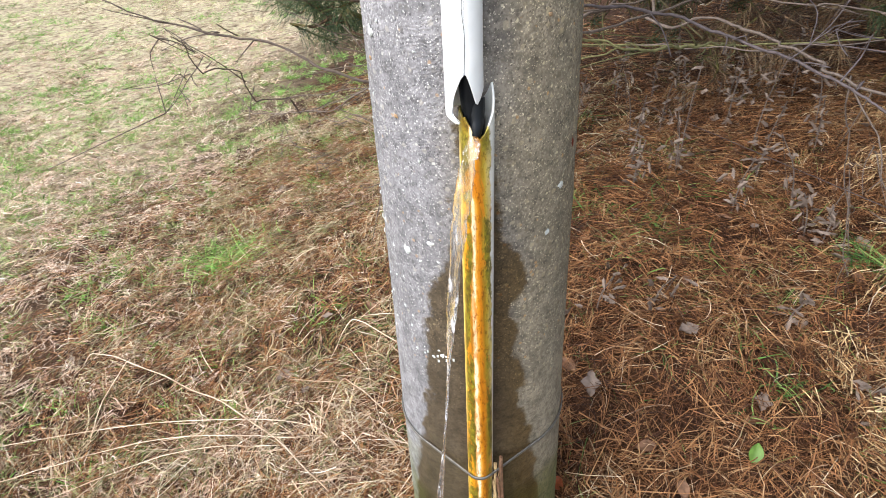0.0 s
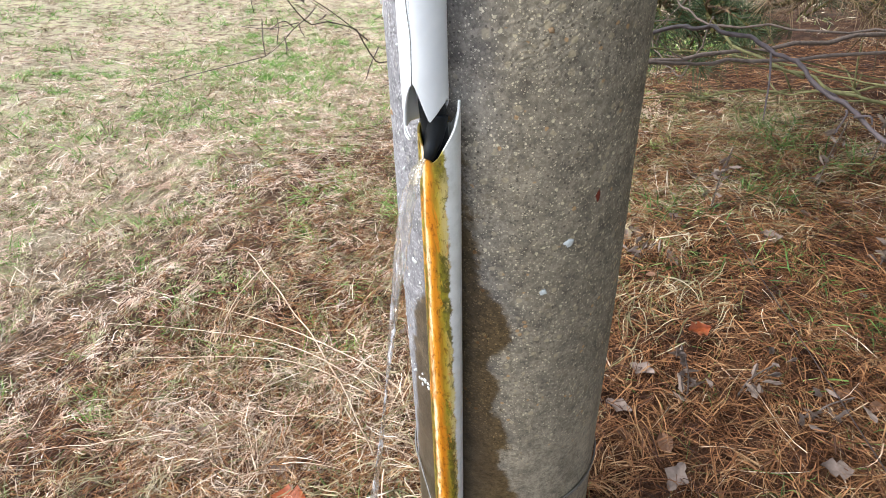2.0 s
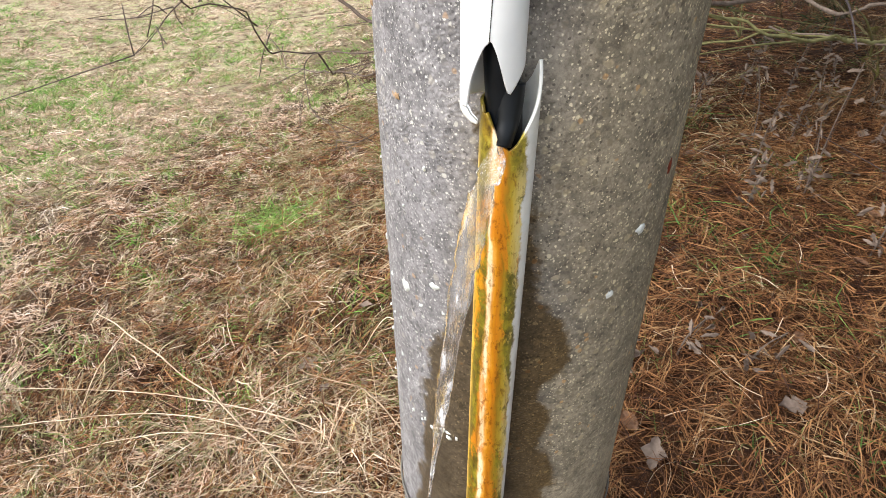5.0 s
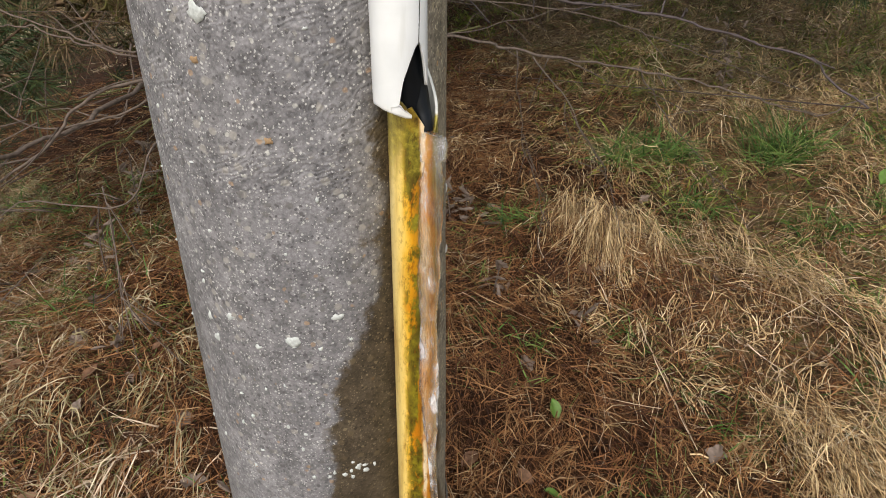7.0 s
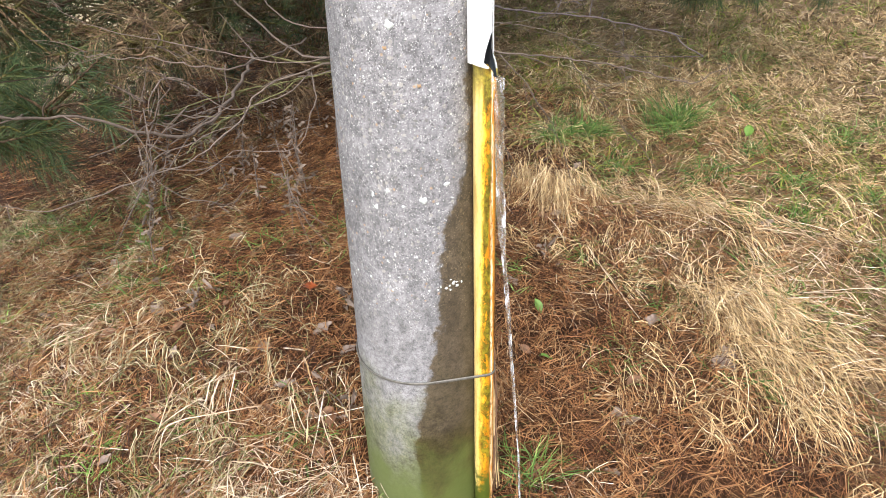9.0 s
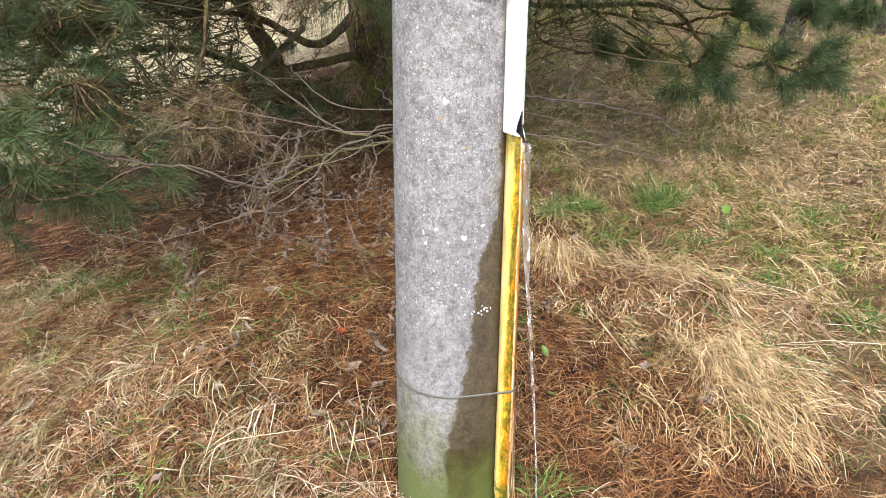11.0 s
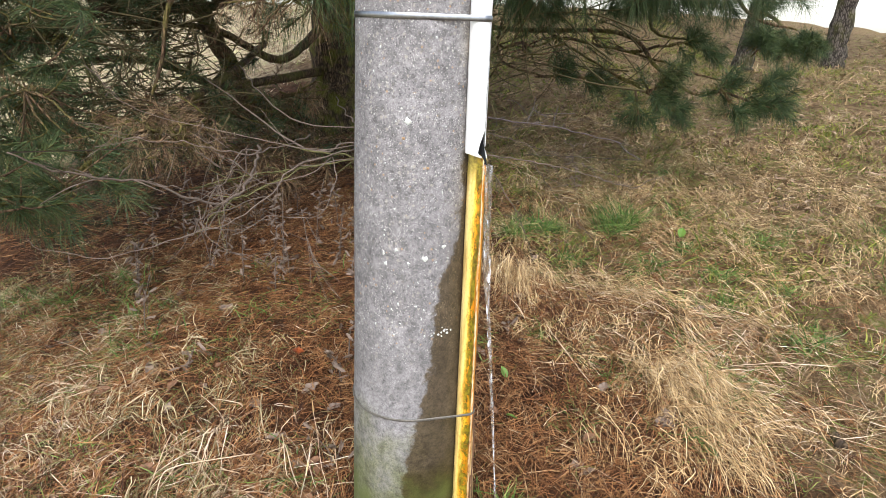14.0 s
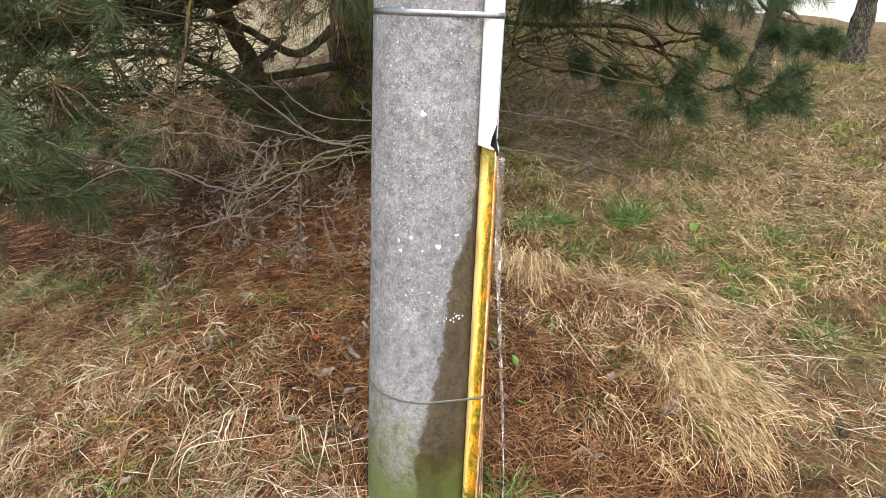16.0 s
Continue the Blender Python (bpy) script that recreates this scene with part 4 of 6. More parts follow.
def bank_grass():
    rng = np.random.default_rng(23)
    keep = lambda x, y: bank_part(x, y) * (0.15 + 0.85 * patchy(x, y, 4))
    x, y = tufted(900, 26, 0.5, 3.8, -2.4, 2.4, keep, rng, 0.04)
    a = stand(x, y, rng.uniform(0.04, 0.14, len(x)), 0.6, rng.uniform(0.002, 0.0045, len(x)), rng, 0.9, around=math.radians(255), spread=1.5, nseg=3, wave=0.09)
    x, y = tufted(1600, 16, 2.8, 14, -5, 6, lambda x, y: bank_part(x, y) * np.exp(-x / 6) * (0.2 + 0.8 * patchy(x, y, 2)), rng, 0.07)
    b = stand(x, y, rng.uniform(0.06, 0.18, len(x)), 0.55, rng.uniform(0.005, 0.012, len(x)), rng, 0.8, nseg=2, wave=0.1)
    x, y = scatter(16000, 0.4, 3.8, -2.4, 2.4, bank_part, rng)
    d = lying(x, y, rng.uniform(0.03, 0.12, len(x)), rng.uniform(0.0016, 0.0034, len(x)), rng, 0.02, 0.5, 2)
    x, y = scatter(1700, 0.35, 4.2, -2.2, 2.2, lambda x, y: smooth01(x - 0.35 * y, 0.55, 0.95) * (1 - 0.6 * smooth01(-y, 0.55, 0.9)) * (0.25 + 0.75 * patchy(x, y, 4.6, 2)), rng)
    m = locks(x, y, 9, 0.02, 0.13, 0.0024, rng, np.full(len(x), math.radians(235)), 1.3, 0.45, nseg=5, root=0.02, arch=0.014)
    x, y = scatter(4200, 2.4, 10, -3.5, 4, lambda x, y: np.exp(-x / 7) * (0.25 + 0.75 * patchy(x, y, 2.2, 3)), rng)
    m2 = locks(x, y, 6, 0.04, 0.11, 0.0034, rng, np.full(len(x), math.radians(225)), 1.5, 0.6, nseg=4, root=0.03, arch=0.02)
    stuff("bank_straw", [m], STRAW, "short bleached straw matted over the bank", "straw")
    stuff("bank_grass", [a, b, d, m2], BANK_GRASS, "rough mixed grass, half green and half dead", "grass")
    x, y = scatter(24000, 2.2, 11, -4, 6, lambda x, y: smooth01(x - 0.4 * y, 2.0, 3.2) * np.exp(-x / 6) * patchy(x, y, 3), rng)
    f = lying(x, y, rng.uniform(0.02, 0.05, len(x)), rng.uniform(0.005, 0.015, len(x)), rng, 0.02, 0.7, 2)
    stuff("bank_leaf_litter", [f], LEAF_LITTER, "brown fallen leaves scattered over the upper bank", "leaves")
    x, y = tufted(900, 34, 1.5, 11, -4, 5, lambda x, y: bank_part(x, y) * np.exp(-x / 7) * patchy(x, y, 2.4, 4) ** 2, rng, 0.10)
    g = stand(x, y, rng.uniform(0.03, 0.10, len(x)), 0.5, rng.uniform(0.006, 0.012, len(x)), rng, 0.6, nseg=2)
    stuff("bank_moss", [g], MOSS_GREEN, "moss-green patches of low growth on the bank", "moss")


def loose_straw():
    rng = np.random.default_rng(24)

    def keep(x, y):
        k = 1.0 * blob(x, y, -1.0, -0.10, 0.16) + 1.2 * blob(x, y, -0.82, -0.11, 0.16) + 1.0 * blob(x, y, -0.66, -0.10, 0.14) + 1.0 * blob(x, y, -0.82, 0.25, 0.14) + 1.0 * blob(x, y, -0.62, 0.26, 0.14) + 0.6 * blob(x, y, -0.45, 0.18, 0.18) + 0.5 * blob(x, y, -0.28, 0.2, 0.14)
        k += 0.5 * blob(x, y, 1.2, -0.6, 0.35) + 0.3 * blob(x, y, 1.3, 0.1, 0.35)
        return np.clip(k + 0.012 + 0.06 * smooth01(-x, 0.1, 0.5) * smooth01(x, -2.2, -1.2) * (y < 1.4), 0, 1)
    x, y = scatter(4400, -2.2, 2.4, -1.3, 2.2, keep, rng)
    a = lying(x, y, rng.uniform(0.05, 0.17, len(x)), rng.uniform(0.0013, 0.0028, len(x)), rng, 0.03, 0.35, 5)
    x, y = scatter(8000, -2.9, 0.0, -1.3, 2.6, lambda x, y: smooth01(-x - 0.1 * y, 0.05, 0.5) * (0.25 + 0.75 * patchy(x, y, 3.7, 3)) * (1 - 0.6 * smooth01(-x, 1.8, 2.8)), rng)
    b = lying(x, y, rng.uniform(0.03, 0.10, len(x)), rng.uniform(0.0016, 0.0032, len(x)), rng, 0.014, 0.3, 2)
    stuff("faded_straw", [b], PINK_STRAW, "short faded straw between the needles and the turf", "straw")
    stuff("loose_straw", [a], PALE_STRAW, "bleached straw lying flat over the litter", "straw")


def litter_grass():
    rng = np.random.default_rng(27)
    keep = lambda x, y: (0.25 + 0.75 * patchy(x, y, 5)) * (0.14 + 0.86 * smooth01(-x + 0.10 * y, -0.1, 0.45)) * (1 - smooth01(-x, 1.0, 1.8))
    x, y = tufted(2900, 10, -1.9, 1.3, -1.2, 3.4, keep, rng, 0.035)
    a = stand(x, y, rng.uniform(0.03, 0.12, len(x)), 0.62, rng.uniform(0.0017, 0.0034, len(x)), rng, 0.8, nseg=3, wave=0.12)
    x, y = scatter(620, -1.5, 0.75, -0.7, 3.0, lambda x, y: (0.15 + 0.85 * patchy(x, y, 5.2, 3)) * (1 - smooth01(x - 0.3 * y, -0.25, 0.15)), rng)
    d = locks(x, y, 7, 0.018, 0.15, 0.0028, rng, np.full(len(x), math.radians(225)), 1.2, 0.4, nseg=6, root=0.03, arch=0.02, wave=0.3)
    stuff("withered_grass", [d], WITHERED, "olive and tan withered blades sunk into the litter", "grass")
    stuff("litter_grass", [a], MIXED, "thin green and straw blades growing through the litter", "grass")


needle_litter()
litter_grass()
field_grass()
bank_grass()
loose_straw()


def grass_clump(name, x, y, n, r, length, mat, label, heading=None, spread=0.8, lean=0.45, bend=0.9, width=0.003, group="", seed=0, wave=0.16, comb=False):
    rng = np.random.default_rng(seed)
    px, py = x + rng.normal(0, r / 2, n), y + rng.normal(0, r / 2, n)
    co, fa = stand(px, py, rng.uniform(0.45, 1.15, n) * length, lean, rng.uniform(0.6, 1.4, n) * width, rng, bend, None if heading is None else math.radians(heading), spread, 5, wave=wave)
    if comb:
        k = max(6, n // 7)
        co, fa = locks(x + rng.normal(0, r * 0.75, k), y + rng.normal(0, r * 0.75, k), 9, 0.012, length * 0.92, width, rng, np.full(k, math.radians(heading)), 0.42, 0.22, nseg=9, root=0.05, arch=0.03, wave=0.26)
    z = float(land(x, y))
    ob = mesh_object(name, array_mesh(name, co - (x, y, z), fa), mat, shade=False)
    ob.location = (x, y, z)
    return tagged(ob, label, "grass", group)


# broad curly blades hanging over the litter
for i, (x, y, n, r, ln, hd) in enumerate([(-0.45, 0.42, 26, 0.12, 0.20, 230), (-0.40, 0.25, 22, 0.12, 0.20, 225), (-0.20, 0.17, 22, 0.09, 0.20, 225), (-0.30, 0.36, 34, 0.10, 0.18, 215), (-0.34, 0.10, 30, 0.10, 0.18, 235), (-0.62, 0.55, 26, 0.14, 0.18, 230), (-0.05, 0.42, 26, 0.10, 0.18, 225), (-0.72, 0.30, 26, 0.14, 0.18, 235), (-0.32, 1.28, 34, 0.08, 0.22, 225), (-0.20, 0.66, 22, 0.08, 0.20, 225), (-0.28, 0.70, 18, 0.08, 0.22, 240)]):
    grass_clump("curly_grass_clump", x, y, n, r, ln * 0.72, PALE_STRAW, "a few broad curled blades of bleached grass", hd, 0.8, 0.5, 1.3, 0.0044, "dead grass clumps", 160 + i)
# bleached clumps: place, blades, spread, length, heading of the fall
for i, (x, y, n, r, ln, hd) in enumerate([
        (1.22, 0.56, 220, 0.035, 0.25, 220), (1.17, 0.42, 220, 0.035, 0.25, 228), (1.26, 0.34, 110, 0.05, 0.22, 232), (1.36, 0.44, 150, 0.05, 0.23, 242),
        (1.52, 0.24, 90, 0.05, 0.22, 250), (1.46, 0.09, 120, 0.05, 0.23, 258), (1.39, -0.06, 150, 0.05, 0.24, 250), (1.32, -0.20, 170, 0.05, 0.24, 252), (1.25, -0.34, 150, 0.05, 0.22, 255),
        (1.0, -0.28, 150, 0.05, 0.24, 250), (0.92, -0.38, 170, 0.06, 0.25, 248), (0.96, -0.50, 150, 0.06, 0.25, 250), (0.83, -0.49, 150, 0.07, 0.25, 250), (1.05, -0.44, 80, 0.05, 0.22, 246), (0.85, -0.63, 120, 0.07, 0.24, 252), (0.74, -0.61, 100, 0.07, 0.24, 254), (0.96, -0.63, 70, 0.06, 0.22, 255),
        (0.66, -0.48, 70, 0.08, 0.20, 245), (0.70, -0.74, 70, 0.08, 0.20, 250), (0.58, -0.36, 40, 0.08, 0.16, 240),
        (1.58, -0.52, 70, 0.10, 0.20, 255), (1.76, -0.35, 80, 0.10, 0.20, 250),
        (-0.27, 0.42, 130, 0.14, 0.16, 230), (-0.42, 0.22, 150, 0.14, 0.17, 225), (-0.20, 0.14, 170, 0.10, 0.18, 220), (-0.14, 0.62, 80, 0.12, 0.16, 235), (-0.30, 1.25, 90, 0.12, 0.18, 230),
        (-0.02, 1.5, 110, 0.2, 0.2, 225), (-0.55, 0.95, 80, 0.2, 0.15, None), (0.45, 1.6, 60, 0.22, 0.2, None), (0.42, 2.52, 120, 0.12, 0.26, None), (0.62, 2.2, 60, 0.14, 0.2, None),
        (-0.66, -0.10, 150, 0.13, 0.18, 170), (-0.62, 0.27, 120, 0.13, 0.18, 160), (-0.84, -0.11, 170, 0.14, 0.18, 175), (-1.02, -0.10, 130, 0.14, 0.16, 180), (-0.82, 0.25, 110, 0.12, 0.16, 175), (-0.30, -0.05, 60, 0.10, 0.16, 200),
        (2.05, -0.15, 170, 0.18, 0.26, 262), (2.2, -0.6, 170, 0.2, 0.26, 300), (2.5, -0.8, 170, 0.2, 0.26, 262), (2.3, 0.75, 150, 0.2, 0.26, 240), (2.75, 0.1, 160, 0.22, 0.28, 262), (3.1, -0.5, 160, 0.25, 0.28, 262), (2.6, 0.45, 150, 0.2, 0.26, 230), (3.4, 0.2, 150, 0.25, 0.28, 262), (0.20, -0.34, 70, 0.10, 0.17, 260)]):
    grass_clump("dry_grass_clump", x, y, int(n * (0.62 if x < -0.5 else 0.42 if x < 0.5 else 0.9 if x < 1.25 or y > -0.2 else 0.28)), r * (1.1 if x > 0.5 else 1), ln, STRAW if x > 0.5 else PALE_STRAW, "clump of bleached dead grass bent over on the litter", hd, 0.45 if x > 0.5 else 0.9, (0.74 if y < 0.1 else 0.5) if x > 0.5 else 0.45, 1.1, 0.0017 if x > 0.5 else 0.0021, "dead grass clumps", 100 + i, 0.16, x > 0.5 and hd is not None)
for i, (x, y, n, r, ln) in enumerate([
        (-1.126, 1.227, 420, 0.17, 0.14), (2.15, 0.33, 420, 0.15, 0.24), (1.62, 0.68, 160, 0.10, 0.18), (1.98, -0.10, 90, 0.10, 0.12), (2.35, -0.35, 130, 0.12, 0.14), (1.75, 0.0, 110, 0.12, 0.16), (2.75, -1.05, 160, 0.14, 0.16), (1.08, 0.66, 90, 0.10, 0.16), (1.62, -0.42, 90, 0.14, 0.14), (1.45, -0.75, 90, 0.14, 0.13), (1.85, -0.30, 90, 0.14, 0.14), (1.35, 0.32, 60, 0.10, 0.14), (0.92, -0.25, 50, 0.10, 0.12), (1.62, 0.35, 110, 0.10, 0.16), (1.42, -0.30, 60, 0.12, 0.12), (1.8, 0.62, 200, 0.16, 0.18), (-1.74, 1.10, 120, 0.12, 0.08), (-0.95, 0.62, 90, 0.12, 0.08),
        (-1.55, 0.30, 110, 0.14, 0.07), (-0.62, 0.75, 70, 0.10, 0.08), (0.30, 1.10, 60, 0.10, 0.11), (0.42, 0.85, 30, 0.10, 0.09), (0.70, 0.28, 60, 0.10, 0.09), (-0.30, -0.12, 90, 0.08, 0.10),
        (0.12, -0.24, 80, 0.05, 0.15), (-0.10, 1.35, 120, 0.14, 0.14), (0.02, 0.98, 60, 0.1, 0.10), (-2.3, 0.7, 110, 0.16, 0.07), (-2.1, 1.7, 130, 0.2, 0.07), (1.6, -1.1, 90, 0.16, 0.14), (1.85, 0.55, 60, 0.09, 0.12), (2.45, 0.1, 70, 0.10, 0.13), (2.6, -0.45, 70, 0.10, 0.12), (1.95, -0.55, 70, 0.09, 0.12), (2.2, -0.95, 70, 0.10, 0.12), (3.0, 0.4, 80, 0.12, 0.14), (1.55, -0.05, 50, 0.08, 0.12), (1.75, -0.75, 50, 0.08, 0.12), (0.95, 0.15, 40, 0.08, 0.10), (1.2, -0.38, 40, 0.07, 0.11), (2.9, -0.9, 140, 0.2, 0.16), (0.95, -0.05, 60, 0.1, 0.1), (0.72, -0.60, 45, 0.07, 0.13), (0.60, -0.20, 50, 0.09, 0.10), (0.02, 2.4, 120, 0.16, 0.18), (0.35, 2.3, 90, 0.12, 0.18), (0.1, 2.0, 70, 0.12, 0.15), (0.95, -0.60, 60, 0.10, 0.14), (1.1, -0.55, 50, 0.10, 0.14), (-0.15, 0.34, 40, 0.12, 0.12), (-0.35, 0.62, 50, 0.12, 0.12), (0.55, 0.95, 40, 0.08, 0.12), (0.05, 1.72, 70, 0.10, 0.16), (0.20, 1.62, 50, 0.09, 0.14), (0.72, 1.62, 40, 0.09, 0.14), (-0.05, 2.75, 90, 0.14, 0.18)]):
    grass_clump("green_grass_tuft", x, y, n, r * (0.65 if x > 1 else 1), ln, TURF_GREEN if x < -0.5 else GREEN, "tuft of fresh green grass in the litter", None, 1, 0.5, 0.7, 0.0042, "green tufts", 200 + i)


# thin green sprigs in the needles beside the pole
for i, (x, y, n, ln) in enumerate([(0.42, 0.98, 16, 0.10), (0.50, 1.12, 14, 0.10), (0.62, 0.84, 18, 0.11), (0.74, 0.72, 22, 0.12), (0.82, 0.60, 18, 0.11), (0.90, 0.74, 16, 0.10), (0.66, 1.22, 16, 0.12), (0.86, 1.16, 22, 0.12), (0.98, 1.02, 18, 0.11), (0.40, 0.62, 14, 0.09), (0.56, 0.56, 16, 0.10), (0.36, 0.78, 12, 0.09), (0.72, 0.42, 18, 0.10), (0.48, 0.36, 14, 0.09), (1.05, 0.80, 20, 0.12), (0.60, 0.20, 14, 0.09)]):
    grass_clump("green_grass_sprig", x, y, n, 0.09, ln, GREEN, "thin green grass sprig in the pine needles", None, 1, 0.6, 0.9, 0.0034, "green tufts", 900 + i)
# rough brown clumps on the bank below the pine boughs
for i, (x, y, n, ln) in enumerate([(2.15, 1.08, 70, 0.20), (2.35, 0.92, 60, 0.18), (2.55, 1.02, 70, 0.20), (2.75, 0.80, 60, 0.20), (2.95, 1.08, 70, 0.22), (3.20, 0.82, 70, 0.20), (3.05, 0.45, 60, 0.20), (3.40, 1.30, 60, 0.22), (2.60, 0.62, 50, 0.18), (3.50, 0.62, 60, 0.22), (3.30, 1.75, 60, 0.22), (2.80, 1.45, 60, 0.20)]):
    grass_clump("withered_grass_clump", x, y, n, 0.20, ln, WITHERED, "rough brown clump of withered grass below the pine", 245, 1.2, 0.5, 0.9, 0.0046, "withered clumps", 940 + i)


def stalk(points, r0, r1, label, head=0.0, seed=0):
    s = tagged(new("grass_stalk"), label, "grass stalk", "long dry stalks")
    limb("stem", points, r0, r1, PALE_STRAW, s, sides=5, n=6, seed=seed, crook=0.002)
    if head:
        p, q = np.array(points[-1]), np.array(points[-1]) - np.array(points[-2])
        q = q / np.linalg.norm(q)
        limb("seed_head", [p, p + q * head * 0.5, p + q * head], r1 * 3.5, r1 * 0.8, STRAW, s, "pale seed head", sides=6)
    return s


def lay(points):
    """Points given as x, y and height above the ground."""
    return [(x, y, float(land(x, y)) + h) for x, y, h in points]


LONG = "long bleached grass stalk arching over the litter"
stalk([(-0.38, 0.03, 0.0), (-0.50, 0.07, 0.14), (-0.624, 0.109, 0.21), (-0.708, 0.135, 0.226), (-0.82, 0.171, 0.246), (-0.928, 0.209, 0.249), (-1.05, 0.27, 0.20), (-1.12, 0.30, 0.13)], 0.0019, 0.0012, LONG, 0, 1)
stalk([(-0.90, 0.20, 0.25), (-0.97, 0.15, 0.15), (-1.02, 0.11, 0.06)], 0.0013, 0.0009, LONG, 0, 2)
stalk(lay([(-0.45, 0.25, 0.04), (-0.62, 0.285, 0.07), (-1.0, 0.30, 0.10), (-1.45, 0.27, 0.08), (-1.9, 0.24, 0.03)]), 0.0017, 0.0010, LONG, 0, 3)
stalk(lay([(-0.50, 0.24, 0.03), (-0.95, 0.255, 0.08), (-1.4, 0.16, 0.07), (-1.83, 0.06, 0.03)]), 0.0016, 0.0010, LONG, 0, 4)
stalk(lay([(-0.55, 0.22, 0.03), (-0.93, 0.20, 0.06), (-1.49, -0.03, 0.03)]), 0.0015, 0.0010, LONG, 0, 13)
stalk(lay([(-0.95, -0.15, 0.05), (-1.09, -0.257, 0.06), (-1.40, -0.457, 0.03)]), 0.0015, 0.0010, LONG, 0, 14)
stalk(lay([(-0.22, 0.42, 0.10), (-0.38, 0.54, 0.14), (-0.44, 0.57, 0.13), (-0.50, 0.52, 0.04)]), 0.0016, 0.0012, LONG, 0, 5)
stalk(lay([(-0.26, 0.28, 0.02), (-0.36, 0.30, 0.14), (-0.40, 0.30, 0.16), (-0.46, 0.24, 0.05)]), 0.0017, 0.0012, LONG, 0, 6)
stalk(lay([(-0.16, 0.30, 0.0), (-0.17, 0.32, 0.10), (-0.18, 0.33, 0.16), (-0.20, 0.30, 0.09)]), 0.0018, 0.0012, LONG, 0, 7)
stalk([(-0.19, 0.13, 0.0), (-0.235, 0.09, 0.15), (-0.25, 0.10, 0.30), (-0.255, 0.105, 0.40)], 0.0009, 0.0006, "upright dry stalk with a pale seed head beside the pole", 0.04, 8)
stalk([(-0.25, 0.10, 0.32), (-0.28, 0.09, 0.33), (-0.295, 0.085, 0.28)], 0.0008, 0.0008, "drooping dry stalk with a seed head", 0.035, 9)
stalk(lay([(1.50, 0.02, 0.05), (1.34, -0.14, 0.05), (1.26, -0.30, 0.045), (1.17, -0.42, 0.03)]), 0.0017, 0.0011, LONG, 0, 10)
stalk(lay([(0.98, 0.12, 0.05), (0.86, -0.05, 0.05), (0.76, -0.20, 0.04)]), 0.0016, 0.0011, LONG, 0, 11)
stalk(lay([(1.36, -0.86, 0.06), (1.22, -0.70, 0.07), (1.12, -0.56, 0.05)]), 0.0017, 0.0011, LONG, 0, 12)

# dried sheath caught between the stained pipe and the pole
sheath = tagged(new("dry_sheath"), "brown frayed plant fibre caught behind the stained pipe", "plant debris")
for i in range(9):
    rng = np.random.default_rng(300 + i)
    x0 = 0.034 + rng.uniform(-0.006, 0.012)
    limb("fibre", [(x0, -0.176 + rng.uniform(-0.01, 0.006), rng.uniform(0.36, 0.43)), (x0 + rng.uniform(-0.004, 0.008), -0.182, 0.27), (x0 + rng.uniform(-0.01, 0.01), -0.186, 0.10), (x0 + rng.uniform(-0.02, 0.02), -0.19, 0.0)], 0.003, 0.0016, LEAF_TAN if i % 3 else STRAW, sheath, sides=5, seed=i)

# ---- fallen leaves and a cone ----
def leaf_mesh(name, seed, lobes=0, size=0.06):
    rng = np.random.default_rng(seed)
    rows, cols = 9, 7
    co = []
    for i in range(rows):
        s = i / (rows - 1)
        half = 0.5 * math.sin(math.pi * min(1, s * 0.96 + 0.03)) ** 0.8 * 0.62
        if lobes:
            half *= 1 + 0.35 * math.cos(2 * math.pi * lobes * s)
        for j in range(cols):
            u = 2 * j / (cols - 1) - 1
            z = 0.10 * abs(u) ** 1.5 + 0.10 * math.sin(3 * s + seed) + rng.normal(0, 0.012) - 0.03 * (j == cols // 2)
            co.append(((s - 0.5) * size, u * half * size, z * size))
    fa = [[i * cols + j, i * cols + j + 1, (i + 1) * cols + j + 1, (i + 1) * cols + j] for i in range(rows - 1) for j in range(cols - 1)]
    top, n = np.array(co), len(co)
    co = np.vstack([top, top - (0, 0, 0.0006)])
    fa = fa + [[a + n, d + n, c + n, b + n] for a, b, c, d in fa]
    return array_mesh(name, co, fa)


def leaf(name, me, mat, x, y, lift, turn, label, scale=1.0, tilt=(0, 0)):
    ob = new(name, me)
    if not me.materials:
        me.materials.append(mat)
        me.polygons.foreach_set("use_smooth", np.ones(len(me.polygons), bool))
    ob.matrix_world = Matrix.LocRotScale((x, y, float(land(x, y)) + lift), Euler((tilt[0], tilt[1], turn)), (scale,) * 3)
    return tagged(ob, label, "leaf", "fallen leaves")


LEAVES = [leaf_mesh("tan_leaf", 1), leaf_mesh("grey_leaf", 2, 3), leaf_mesh("curled_leaf", 5, 2), leaf_mesh("round_leaf", 7, 0, 0.05)]
LEAF_MATS = [LEAF_TAN, LEAF_GREY, LEAF_GREY, LEAF_TAN]
oak = leaf_mesh("oak_leaf", 9, 3, 0.09)
leaf("oak_leaf", oak, LEAF_RED, -0.51, -0.145, 0.035, 0.4, "curled red-brown oak leaf on the straw", 1.1, (0.35, -0.3))
leaf("oak_leaf", oak, LEAF_RED, -0.47, -0.175, 0.03, 2.0, "curled red-brown oak leaf on the straw", 0.8, (-0.4, 0.2))
leaf("oak_leaf", oak, LEAF_RED, 0.167, 0.68, 0.055, 0.9, "reddish dead leaf lying on the needles", 0.75, (0.2, 0.1))
leaf("oak_leaf", oak, LEAF_RED, 0.16, 0.02, 0.04, 0.9, "reddish dead leaf lying on the needles", 0.6, (0.2, 0.1))
green_leaf = leaf_mesh("green_leaf", 12, 0, 0.05)
